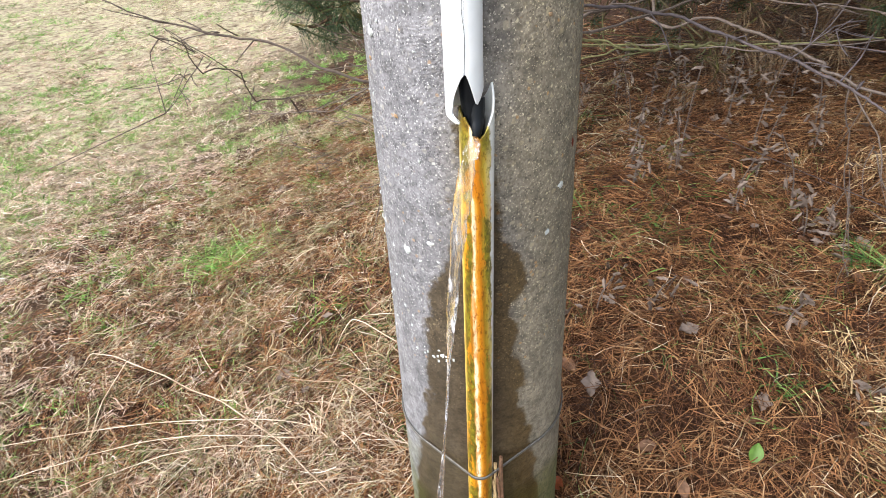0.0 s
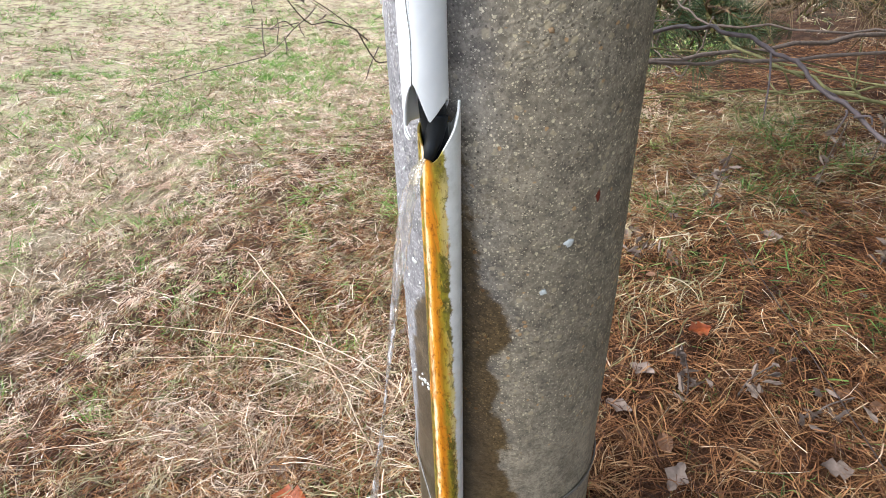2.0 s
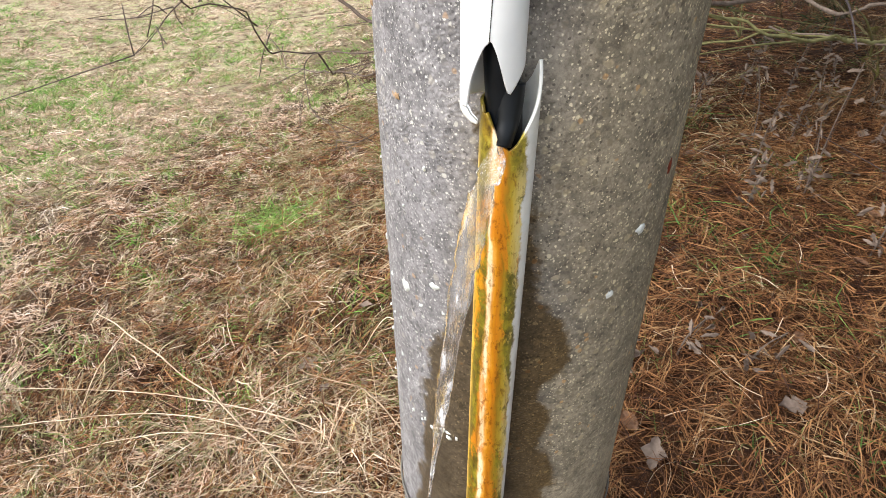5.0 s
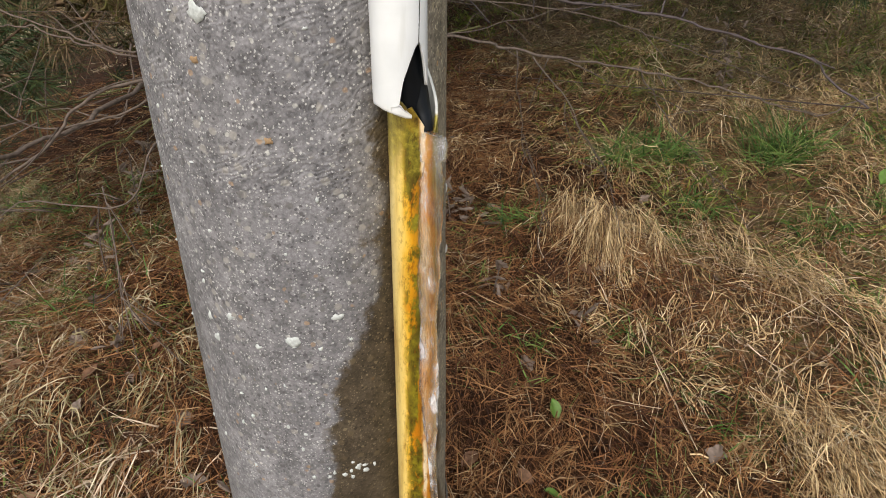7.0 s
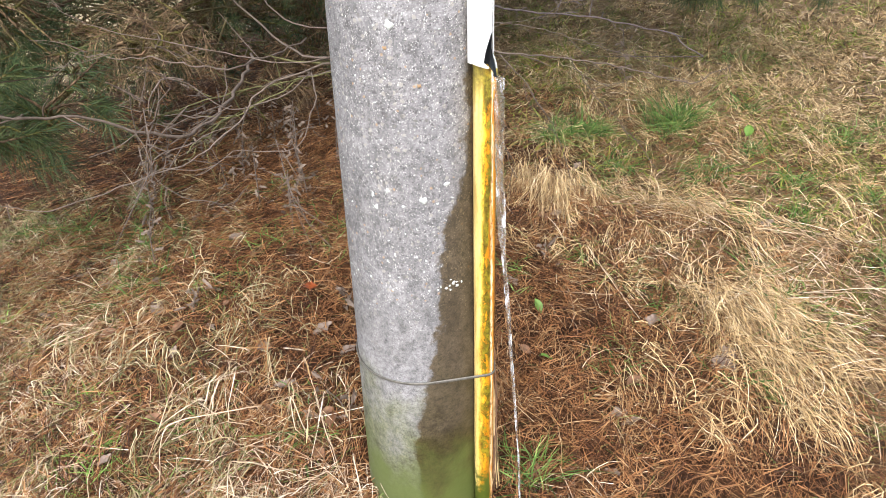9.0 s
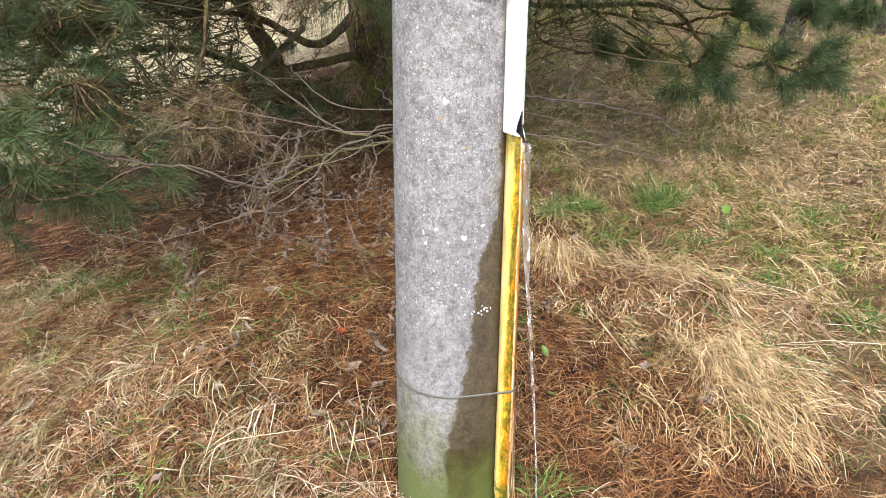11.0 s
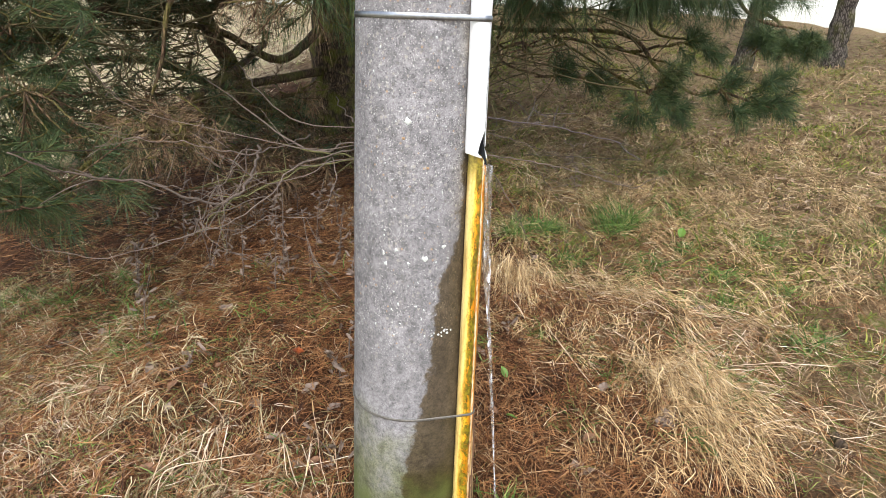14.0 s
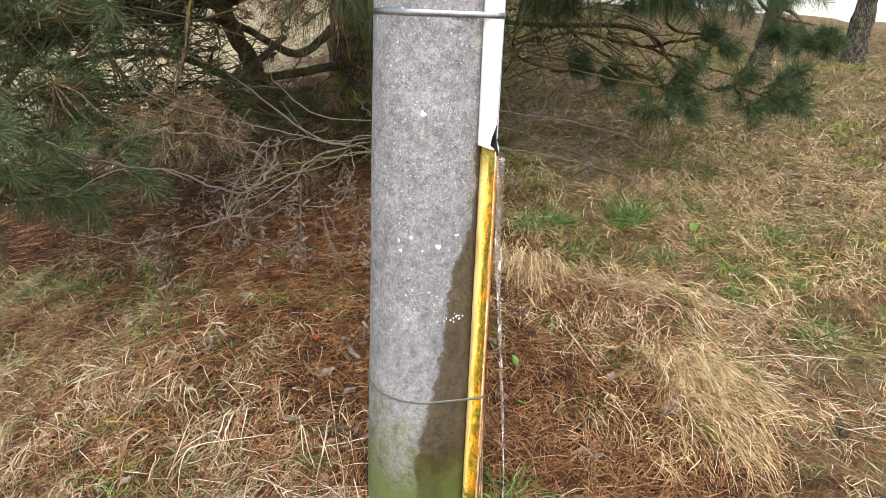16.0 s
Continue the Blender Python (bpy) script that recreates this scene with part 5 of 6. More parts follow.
leaf("green_leaf", green_leaf, LEAF_GREEN, 0.594, 0.071, 0.04, 1.2, "small green leaf standing in the litter", 1.0, (0.2, -0.6))
leaf("green_leaf", green_leaf, LEAF_GREEN, 0.45, -0.06, 0.03, 2.2, "small green leaf standing in the litter", 0.8, (0.3, -0.2))
leaf("green_leaf", green_leaf, LEAF_GREEN, 2.0, -0.05, 0.08, 0.2, "small green leaf standing in the litter", 1.3, (0.3, -0.4))
spots = [(1.0, 0.598), (1.005, 0.715), (0.869, 0.168), (0.08, 0.40), (0.21, 0.35), (-0.08, 1.26), (0.95, 0.85), (0.98, 0.82), (1.02, 0.80), (-0.16, 1.11), (-0.18, 1.08), (-0.14, 0.75), (-0.40, 0.72), (-0.36, 0.55), (-0.07, 0.62), (-0.12, 0.35), (-0.09, 0.30), (0.55, -0.30), (-0.62, -0.08), (-1.0, -0.15)]
lr = random.Random(8)
for k in range(120):
    while True:
        x, y = lr.uniform(-1.2, 1.6), lr.uniform(-0.7, 2.0)
        if x * x + y * y > 0.05 and lr.random() < float(litter_part(np.array([x]), np.array([y]))[0]):
            break
    spots.append((x, y))
for k, (x, y) in enumerate(spots):
    i = lr.randrange(4)
    leaf("dead_leaf", LEAVES[i], LEAF_MATS[i], x, y, lr.uniform(0.012, 0.035), lr.uniform(0, 6.3), "tan dead leaf on the needle litter" if i in (0, 3) else "curled grey dead leaf on the needle litter", lr.uniform(0.55, 1.15), (lr.uniform(-0.4, 0.4), lr.uniform(-0.4, 0.4)))


def dead_weed(x, y, height, lean, seed, leaves=10):
    """A withered stem with curled grey leaves still hanging on it."""
    rng = random.Random(seed)
    z = float(land(x, y))
    w = tagged(new("dead_weed"), "withered weed stem with curled grey leaves", "dead plant", "dead weeds")
    top = (x + lean[0], y + lean[1], z + height)
    mid_ = (x + lean[0] * 0.3, y + lean[1] * 0.3, z + height * 0.55)
    limb("stem", [(x, y, z - 0.02), mid_, top], 0.003, 0.0015, DEADWOOD, w, sides=5, seed=seed)
    for k in range(leaves):
        f = rng.uniform(0.0, 1.0)
        me = LEAVES[rng.choice((1, 2))]
        ob = new("leaf", me)
        ob.parent = w
        ob.matrix_world = Matrix.LocRotScale((x + lean[0] * f * f + rng.gauss(0, 0.022), y + lean[1] * f * f + rng.gauss(0, 0.022), z + 0.02 + height * f * 0.9), Euler((rng.uniform(-1.6, 1.6), rng.uniform(0.6, 1.9), rng.uniform(0, 6.3))), (rng.uniform(0.18, 0.48), rng.uniform(0.14, 0.34), 2.0))


for k, (x, y, hgt, lean, nl) in enumerate([(0.702, 1.431, 0.42, (0.03, 0.02), 12), (0.992, 1.059, 0.26, (-0.08, 0.03), 12), (1.0, 0.833, 0.10, (0.05, 0.06), 12), (1.0, 1.535, 0.40, (0.05, -0.02), 14), (0.30, 0.56, 0.10, (0.05, 0.04), 10),
                                           (0.25, 2.0, 0.30, (0.03, 0.05), 14), (-0.015, 1.442, 0.28, (0.03, -0.04), 12), (0.21, 0.50, 0.14, (-0.05, 0.03), 12), (0.95, 1.30, 0.30, (0.05, 0.02), 12), (-0.12, 0.96, 0.08, (0.06, 0.03), 8), (1.1, 2.2, 0.35, (0.05, 0.05), 14), (0.6, 1.9, 0.32, (-0.05, 0.05), 14), (0.45, 0.55, 0.10, (0.06, 0.02), 10), (0.9, 0.25, 0.08, (0.04, -0.03), 6), (0.8, 2.5, 0.35, (0.05, 0.05), 12), (-0.06, 0.25, 0.12, (-0.04, 0.03), 8), (1.0, 1.87, 0.30, (0.03, 0.03), 14), (1.28, 1.66, 0.28, (-0.04, 0.03), 14), (1.3, 2.4, 0.32, (0.03, -0.03), 14), (0.9, 2.2, 0.30, (-0.03, 0.03), 14), (1.1, 2.05, 0.26, (0.05, 0.0), 12), (1.2, 1.45, 0.24, (-0.03, -0.03), 12), (0.55, 1.55, 0.30, (0.03, 0.03), 12), (0.62, 2.55, 0.34, (0.04, 0.0), 14), (0.95, 2.6, 0.36, (-0.03, 0.02), 14), (1.1, 2.35, 0.34, (0.03, 0.02), 14), (1.35, 2.1, 0.36, (-0.03, 0.0), 14), (0.75, 2.0, 0.26, (0.02, -0.03), 12), (0.4, 2.3, 0.26, (0.03, 0.0), 12), (0.50, 1.24, 0.20, (0.03, 0.02), 16), (0.68, 1.36, 0.26, (-0.02, 0.03), 18), (0.80, 1.06, 0.22, (0.03, -0.02), 18), (0.97, 0.88, 0.16, (-0.03, 0.02), 16), (0.78, 0.47, 0.07, (0.04, 0.02), 9), (2.5, 0.80, 0.18, (0.03, 0.02), 14), (2.75, 0.95, 0.20, (-0.03, 0.0), 14)]):
    dead_weed(x, y, hgt, lean, 500 + k, nl)


def pine_cone(x, y, turn, size=0.05):
    c = tagged(new("pine_cone"), "small brown open pine cone on the litter", "pine cone", "cones")
    c.matrix_world = Matrix.LocRotScale((x, y, float(land(x, y)) + 0.025), Euler((1.3, 0.2, turn)), (1, 1, 1))
    limb("core", [(0, 0, -size * 0.5), (0, 0, 0), (0, 0, size * 0.5)], size * 0.18, size * 0.08, CONE_MAT, c)
    me = None
    for k in range(34):
        f = k / 33
        a, z = k * 2.4, (f - 0.5) * size
        r = size * 0.36 * math.sin(math.pi * (0.15 + 0.8 * f)) ** 0.7
        if me is None:
            bm = bmesh.new()
            bmesh.ops.create_cube(bm, size=1)
            for v in bm.verts:
                v.co = Vector((v.co.x * size * 0.34 + size * 0.12, v.co.y * size * (0.26 if v.co.x > 0 else 0.08), v.co.z * size * 0.05 + (size * 0.06 if v.co.x > 0 else 0)))
            me = bpy.data.meshes.new("scale")
            bm.to_mesh(me)
            bm.free()
            me.materials.append(CONE_MAT)
        s = new("scale", me)
        s.parent = c
        s.matrix_local = Matrix.LocRotScale((r * 0.3 * math.cos(a), r * 0.3 * math.sin(a), z), Euler((0, -0.35, a)), (r / (size * 0.36),) * 3)


pine_cone(-0.967, 1.033, 0.6)
pine_cone(0.35, 1.45, 2.0)


def broken_stick(x, y, turn, length):
    """A short end of rotten wood with a split tip."""
    z = float(land(x, y)) + 0.018
    c, q = math.cos(turn), math.sin(turn)
    st = tagged(new("broken_stick"), "short dark end of rotten wood lying in the grass", "stick")
    core = limb("stick_body", [(x - c * length / 2, y - q * length / 2, z), (x, y + 0.006, z + 0.006), (x + c * length / 2, y + q * length / 2, z + 0.004)], 0.019, 0.013, BARK, st, sides=10, wobble=0.001, seed=4, knots=0.08)
    limb("splinter", [(x + c * length * 0.45, y + q * length * 0.45, z + 0.008), (x + c * length * 0.72, y + q * length * 0.72, z + 0.012)], 0.006, 0.001, LIMB, st, sides=5)
    return core


broken_stick(0.985, -0.93, 0.5, 0.09)

# ---- dead branches of the pines, hanging low behind the pole ----
def dead_branch(runs, label, mat=None, thin=0.44, spurs=8):
    b = tagged(new("dead_branch"), label, "branch", "dead low branches")
    stem, rng = None, np.random.default_rng(abs(int(1000 * runs[0][0][0][0])) + len(runs))
    for k, (pts, r0, r1) in enumerate(runs):
        ob = limb("stem" if k == 0 else "twig", pts, r0 * thin, r1 * thin, mat or DEADWOOD, stem or b, sides=7, n=9, wobble=r0 * 0.06, seed=k + abs(int(1000 * pts[0][0])), knots=0.09, crook=0.008)
        stem = stem or ob
        # short side spurs
        C = spline(pts, 6)
        for j in rng.integers(len(C) // 4, len(C), spurs):
            d = C[min(j + 1, len(C) - 1)] - C[max(j - 1, 0)]
            d = d / (np.linalg.norm(d) + 1e-9) * 0.6 + rng.normal(0, 0.6, 3)
            ln = rng.uniform(0.02, 0.11)
            limb("spur", [C[j], C[j] + d * ln * 0.5 + rng.normal(0, 0.004, 3), C[j] + d * ln], r1 * thin * 0.9 + 0.0004, 0.0006, mat or DEADWOOD, stem, sides=5, n=3, seed=int(j))
    return b


GREY = "bare grey dead branch with side twigs"
dead_branch([([(0.023, 0.235, 1.02), (0.12, 0.20, 1.07), (0.20, 0.13, 1.096), (0.25, 0.085, 1.10), (0.296, 0.035, 1.10), (0.343, -0.005, 1.088), (0.395, -0.062, 1.079), (0.419, -0.092, 1.075), (0.444, -0.159, 1.071), (0.459, -0.203, 1.063), (0.464, -0.254, 1.056), (0.465, -0.31, 1.05), (0.472, -0.37, 1.012)], 0.0062, 0.0024),
             ([(0.395, -0.062, 1.079), (0.43, -0.05, 1.10), (0.46, -0.055, 1.125)], 0.0022, 0.001)], "purplish bare branch arching past the pole", PURPLE_BARK, 0.45)
dead_branch([([(1.5, 1.9, 0.9), (0.75, 1.0, 0.95), (0.25, 0.35, 1.01), (0.087, 0.234, 1.016), (-0.063, 0.251, 1.004), (-0.163, 0.292, 0.962), (-0.214, 0.289, 0.916), (-0.275, 0.317, 0.873), (-0.381, 0.383, 0.836), (-0.503, 0.468, 0.799), (-0.563, 0.518, 0.795), (-0.646, 0.619, 0.829)], 0.0065, 0.0015),
             ([(-0.385, 0.386, 0.838), (-0.43, 0.25, 0.94), (-0.455, 0.131, 1.037), (-0.466, 0.008, 1.11)], 0.0035, 0.0018),
             ([(-0.455, 0.131, 1.037), (-0.485, 0.08, 1.0), (-0.5, 0.046, 0.974)], 0.0022, 0.0012),
             ([(0.023, 0.235, 1.02), (-0.066, 0.291, 1.012), (-0.149, 0.517, 1.033), (-0.26, 0.751, 1.071), (-0.288, 0.894, 1.116)], 0.004, 0.0016),
             ([(-0.055, 0.239, 0.998), (-0.149, 0.267, 0.948), (-0.21, 0.324, 0.953), (-0.251, 0.357, 0.984), (-0.292, 0.34, 1.012)], 0.0035, 0.0015),
             ([(-0.05, 0.24, 0.998), (-0.099, 0.18, 0.927), (-0.129, 0.187, 0.881), (-0.224, 0.25, 0.86), (-0.382, 0.382, 0.831)], 0.0032, 0.0018),
             ([(-0.165, 0.231, 0.885), (-0.175, 0.203, 0.822), (-0.192, 0.157, 0.77)], 0.0022, 0.0012),
             ([(-0.214, 0.289, 0.916), (-0.389, 0.29, 0.884), (-0.379, 0.245, 0.829), (-0.291, 0.196, 0.781)], 0.0026, 0.0012)], GREY)
dead_branch([([(0.9, 2.3, 1.0), (0.426, 0.956, 0.87), (0.547, 0.801, 0.885), (0.623, 0.486, 0.908), (0.667, 0.293, 0.904), (0.84, 0.185, 0.87), (1.047, 0.09, 0.815), (1.29, -0.03, 0.735), (1.38, -0.08, 0.757), (1.446, -0.11, 0.775)], 0.0065, 0.0018),
             ([(0.666, 0.292, 0.902), (0.697, 0.223, 0.821), (0.722, 0.173, 0.746), (0.791, 0.149, 0.633)], 0.003, 0.0012),
             ([(0.882, 0.185, 0.868), (0.925, 0.16, 0.792), (1.171, 0.039, 0.515)], 0.003, 0.0012),
             ([(0.69, 0.36, 0.90), (0.759, 0.386, 0.688), (0.784, 0.299, 0.472)], 0.0028, 0.0014)], "mossy grey bare branch with hanging twigs", None, 0.62)
dead_branch([([(0.35, 1.1, 0.86), (-0.05, 0.62, 0.87), (-0.27, 0.45, 0.878), (-0.448, 0.43, 0.965), (-0.634, 0.385, 1.024), (-0.739, 0.35, 1.082)], 0.0045, 0.0014)], "thin brown bare twig over the field edge", None, 1.0)
dead_branch([([(1.2, 2.4, 1.05), (0.45, 1.0, 0.97), (0.639, 0.688, 0.959), (0.833, 0.623, 0.947), (1.115, 0.476, 0.897), (1.396, 0.288, 0.786), (1.633, 0.14, 0.693)], 0.0065, 0.002),
             ([(0.35, 0.85, 0.82), (0.556, 0.559, 0.894), (0.681, 0.552, 0.901), (0.914, 0.546, 0.911), (1.063, 0.526, 0.92), (1.375, 0.461, 0.918)], 0.0045, 0.0016)], GREY)
dead_branch([([(0.92, 0.72, 0.856), (0.604, 0.774, 0.832), (0.356, 0.849, 0.815), (0.1, 0.88, 0.815), (-0.143, 0.833, 0.812)], 0.006, 0.0035),
             ([(0.152, 0.964, 0.713), (0.028, 0.864, 0.709), (-0.104, 0.767, 0.714)], 0.006, 0.003),
             ([(0.356, 0.849, 0.815), (0.25, 0.9, 0.76), (0.152, 0.964, 0.713)], 0.006, 0.005),
             ([(0.604, 0.774, 0.832), (0.45, 0.62, 0.88), (0.30, 0.52, 0.91), (0.12, 0.53, 0.95)], 0.007, 0.006)], "mossy bare branch with a broken stub", MOSSWOOD)
dead_branch([([(0.4, 0.85, 0.93), (0.034, 0.721, 0.935), (-0.063, 0.822, 0.959), (-0.131, 0.959, 0.963), (-0.207, 1.099, 0.962)], 0.006, 0.002),
             ([(0.034, 0.721, 0.935), (-0.007, 0.736, 0.812), (-0.084, 0.807, 0.821), (-0.17, 0.963, 0.829)], 0.004, 0.002)], GREY)

# ---- living pines ----
def shoot_arrays(pos, way, length, needles, nl, width, rng, droop=0.25):
    """Needles ranged round a shoot, pointing forward and outward."""
    pos, way = np.asarray(pos, float), np.asarray(way, float)
    way = way / np.linalg.norm(way)
    a = np.cross(way, (0.3, 0.2, 1.0))
    a /= np.linalg.norm(a)
    b = np.cross(way, a)
    s = rng.uniform(0, 1, needles)
    t = rng.uniform(0, 2 * math.pi, needles)
    out = a * np.cos(t)[:, None] + b * np.sin(t)[:, None]
    fwd = rng.uniform(0.35, 1.2, needles)[:, None]
    d = out + way * fwd + (0, 0, -0.15)
    d /= np.linalg.norm(d, axis=1, keepdims=True)
    bend = np.zeros((needles, 3))
    bend[:, 2] = -np.abs(rng.normal(droop, 0.1, needles))
    return blades(pos + way * (s * length)[:, None], d, bend, rng.uniform(0.6, 1.05, needles) * nl, np.full(needles, width), 2, rng)


def foliage(centres, rng, mat, name, parent, label, shoots=7, spread=0.16, needles=110, nl=0.12, width=0.0022, hang=0.0):
    parts, twigs = [], []
    for c in centres:
        c = np.array(c, float)
        for k in range(shoots):
            way = rng.normal(size=3) * (1, 1, 0.55) + (0, 0, 0.25 - hang)
            way /= np.linalg.norm(way)
            p = c + rng.normal(0, spread, 3) * (1, 1, 0.6)
            ln = rng.uniform(0.10, 0.2)
            parts.append(shoot_arrays(p, way, ln, needles, nl, width, rng, 0.25 + 0.5 * hang))
            twigs.append(limb_arrays([c + (0, 0, 0.03), (c + p) / 2 + rng.normal(0, 0.02, 3), p, p + way * ln], 0.006, 0.003, sides=4, n=2, seed=k))
    ob = mesh_object(name, array_mesh(name, *joined(parts)), mat, parent, label, shade=False)
    tagged(mesh_object("twig_spray", array_mesh("twig_spray", *joined(twigs)), LIMB, parent), kind="stuff")
    return ob


def tufts(places, rng, mat, parent, label, shoots=7, nl=0.10, needles=150, width=0.0024):
    """Brushes of needles at bough ends: place and the way that the bough points."""
    for c, way in places:
        c, way = np.array(c, float), np.array(way, float) / np.linalg.norm(way)
        parts, twigs = [], []
        for k in range(shoots):
            d = way + rng.normal(0, 0.55, 3)
            d /= np.linalg.norm(d)
            ln = rng.uniform(0.09, 0.17)
            p = c - way * rng.uniform(0.0, 0.10)
            parts.append(shoot_arrays(p + d * 0.02, d + (0, 0, 0.25), ln, needles, nl, width, rng, 0.12))
            twigs.append(limb_arrays([c - way * 0.16, p, p + d * ln], 0.005, 0.0025, sides=4, n=3, seed=k))
        mesh_object("needles", array_mesh("needles", *joined(parts)), mat, parent, label, shade=False)
        tagged(mesh_object("twig_spray", array_mesh("twig_spray", *joined(twigs)), LIMB, parent), kind="stuff")


def trunk(name, x, y, r, height, lean, mat, parent, seed):
    z0 = float(land(x, y)) - 0.2
    pts = [(x, y, z0), (x + lean[0] * 0.1, y + lean[1] * 0.1, z0 + height * 0.12), (x + lean[0] * 0.5, y + lean[1] * 0.5, z0 + height * 0.5), (x + lean[0], y + lean[1], z0 + height)]
    co, fa = limb_arrays(pts, r, r * 0.35, sides=28, n=16, wobble=0.004, seed=seed)
    z = co[:, 2] - z0
    flare = 1 + 0.35 * np.exp(-z / 0.25)
    cx, cy = x + lean[0] * z / height, y + lean[1] * z / height
    co[:, 0], co[:, 1] = cx + (co[:, 0] - cx) * flare, cy + (co[:, 1] - cy) * flare
    return mesh_object(name, array_mesh(name, co, fa), mat, parent)


def high_crown(parent, cx, cy, z0, z1, rx, n, seed, needles=46, nl=0.2, width=0.008):
    """The upper crown: many loose shoots on rising whorls of limbs."""
    rng = np.random.default_rng(seed)
    centres, limbs = [], []
    for k in range(n):
        f = rng.uniform(0, 1)
        a, z = rng.uniform(0, 2 * math.pi), z0 + (z1 - z0) * f
        reach = rx * (1 - 0.75 * f) * rng.uniform(0.35, 1.0)
        p = (cx + reach * math.cos(a), cy + reach * math.sin(a), z + 0.15 * reach)
        centres.append(p)
        if k % 4 == 0:
            limbs.append(limb_arrays([(cx, cy, z - 0.2), (cx + 0.5 * reach * math.cos(a), cy + 0.5 * reach * math.sin(a), z - 0.1), p], 0.05, 0.012, sides=6, n=3, seed=k))
    parts = []
    for c in centres:
        for k in range(4):
            way = rng.normal(size=3) + (0, 0, 0.3)
            parts.append(shoot_arrays(np.array(c) + rng.normal(0, 0.22, 3), way, 0.3, needles, nl, width, rng))
    mesh_object("crown", array_mesh("crown", *joined(parts)), PINE, parent, shade=False)
    mesh_object("branchwork", array_mesh("branchwork", *joined(limbs)), LIMB, parent)


def old_pine():
    t = tagged(new("pine_tree"), "old pine with a mossy trunk and low sweeping boughs", "tree")
    trunk("trunk", 3.72, 4.3, 0.32, 11, (0.3, 0.2), BARK, t, 1)
    for pts, r0, r1 in [
            ([(3.45, 4.25, 0.35), (2.779, 4.428, 0.479), (2.531, 4.42, 0.86), (2.344, 4.551, 1.345), (2.206, 4.599, 1.9), (2.0, 4.6, 3.0)], 0.11, 0.05),
            ([(3.5, 4.3, 0.806), (2.049, 3.813, 0.776), (1.523, 3.701, 0.943), (1.054, 3.641, 1.022), (0.449, 3.658, 0.93)], 0.045, 0.015),
            ([(3.6, 4.4, 2.0), (1.822, 3.569, 1.389), (0.775, 3.199, 1.429), (0.096, 2.982, 1.345)], 0.045, 0.012),
            ([(3.5, 4.3, 1.205), (2.834, 4.11, 0.949), (2.023, 3.894, 1.212), (1.26, 3.834, 1.251)], 0.05, 0.015),
            ([(3.55, 4.3, 1.7), (2.9, 1.9, 1.33), (3.006, 0.866, 1.312), (2.933, 0.532, 1.113), (2.943, 0.293, 0.978), (2.95, 0.138, 1.0)], 0.022, 0.005),
            ([(3.6, 4.2, 2.4), (3.518, 1.867, 1.95), (3.525, 0.943, 1.721), (3.065, 0.652, 1.346), (3.097, 0.425, 1.285)], 0.026, 0.006),
            ([(3.6, 4.2, 2.8), (4.3, 1.6, 2.3), (4.383, 0.876, 1.983), (4.073, 0.348, 1.48), (4.048, 0.003, 1.372)], 0.03, 0.007),
            ([(2.2, 3.7, 1.6), (0.9, 2.2, 1.75), (0.566, 1.874, 1.517), (0.473, 1.884, 1.315), (0.422, 1.858, 1.139), (0.351, 1.861, 0.975)], 0.02, 0.006),
            ([(2.6, 4.0, 1.1), (1.2, 2.6, 0.95), (0.3, 2.1, 0.75), (-0.15, 1.8, 0.62)], 0.03, 0.008),
            ([(1.0, 3.2, 1.4), (0.0, 2.5, 1.1), (-0.33, 2.2, 0.75), (-0.45, 1.6, 0.72)], 0.025, 0.006)]:
        limb("limb", pts, r0, r1, LIMB, t, sides=10, n=8, wobble=r0 * 0.05, seed=int(100 * pts[0][0]) + len(pts), knots=0.03)
    rng = np.random.default_rng(31)
    left = [(0.02, 2.748, 1.345), (0.272, 2.78, 1.352), (-0.133, 2.434, 0.994), (-0.335, 2.21, 0.71), (-0.085, 2.258, 0.747), (0.332, 2.629, 1.185), (-0.307, 2.099, 0.549), (0.088, 2.023, 0.679), (0.682, 2.66, 1.424), (-0.45, 2.6, 1.2), (-0.5, 2.4, 0.9), (0.5, 3.2, 1.3), (0.9, 3.1, 1.5), (1.2, 3.3, 1.5), (0.1, 3.0, 1.6), (0.6, 3.0, 1.7)]
    def between(k, z0, z1):
        """Places in the low boughs, between the near and the far edge of the crown."""
        u, v, w = rng.uniform(0, 1, (3, k))
        u = 0.85 * u
        p = (1 - v)[:, None] * ((1 - u)[:, None] * (-0.15, 2.6) + u[:, None] * (0.75, 1.75)) + v[:, None] * ((1 - u)[:, None] * (0.4, 4.4) + u[:, None] * (1.9, 2.75))
        return [(q[0], q[1], z0 + (z1 - z0) * h) for q, h in zip(p, w)]
    left += [tuple(rng.uniform((-0.75, 1.9, 0.5), (0.25, 2.9, 1.65))) for k in range(22)]
    left += [tuple(rng.uniform((0.3, 2.7, 1.15), (2.3, 4.2, 2.3))) for k in range(24)]
    left += between(18, 1.15, 2.0) + between(22, 1.5, 2.3) + between(34, 1.72, 2.5) + between(4, 0.85, 1.2)
    # an open gap before the forked stem
    left = [c for c in left if np.linalg.norm(np.cross(np.array(c) - (1.2, 2.0, 1.25), (0.432, 0.90, 0.02))) > 0.22]
    foliage(left, rng, PINE, "needles", t, "dark green needle sprays", 7, 0.16, 90, 0.13, 0.0022)
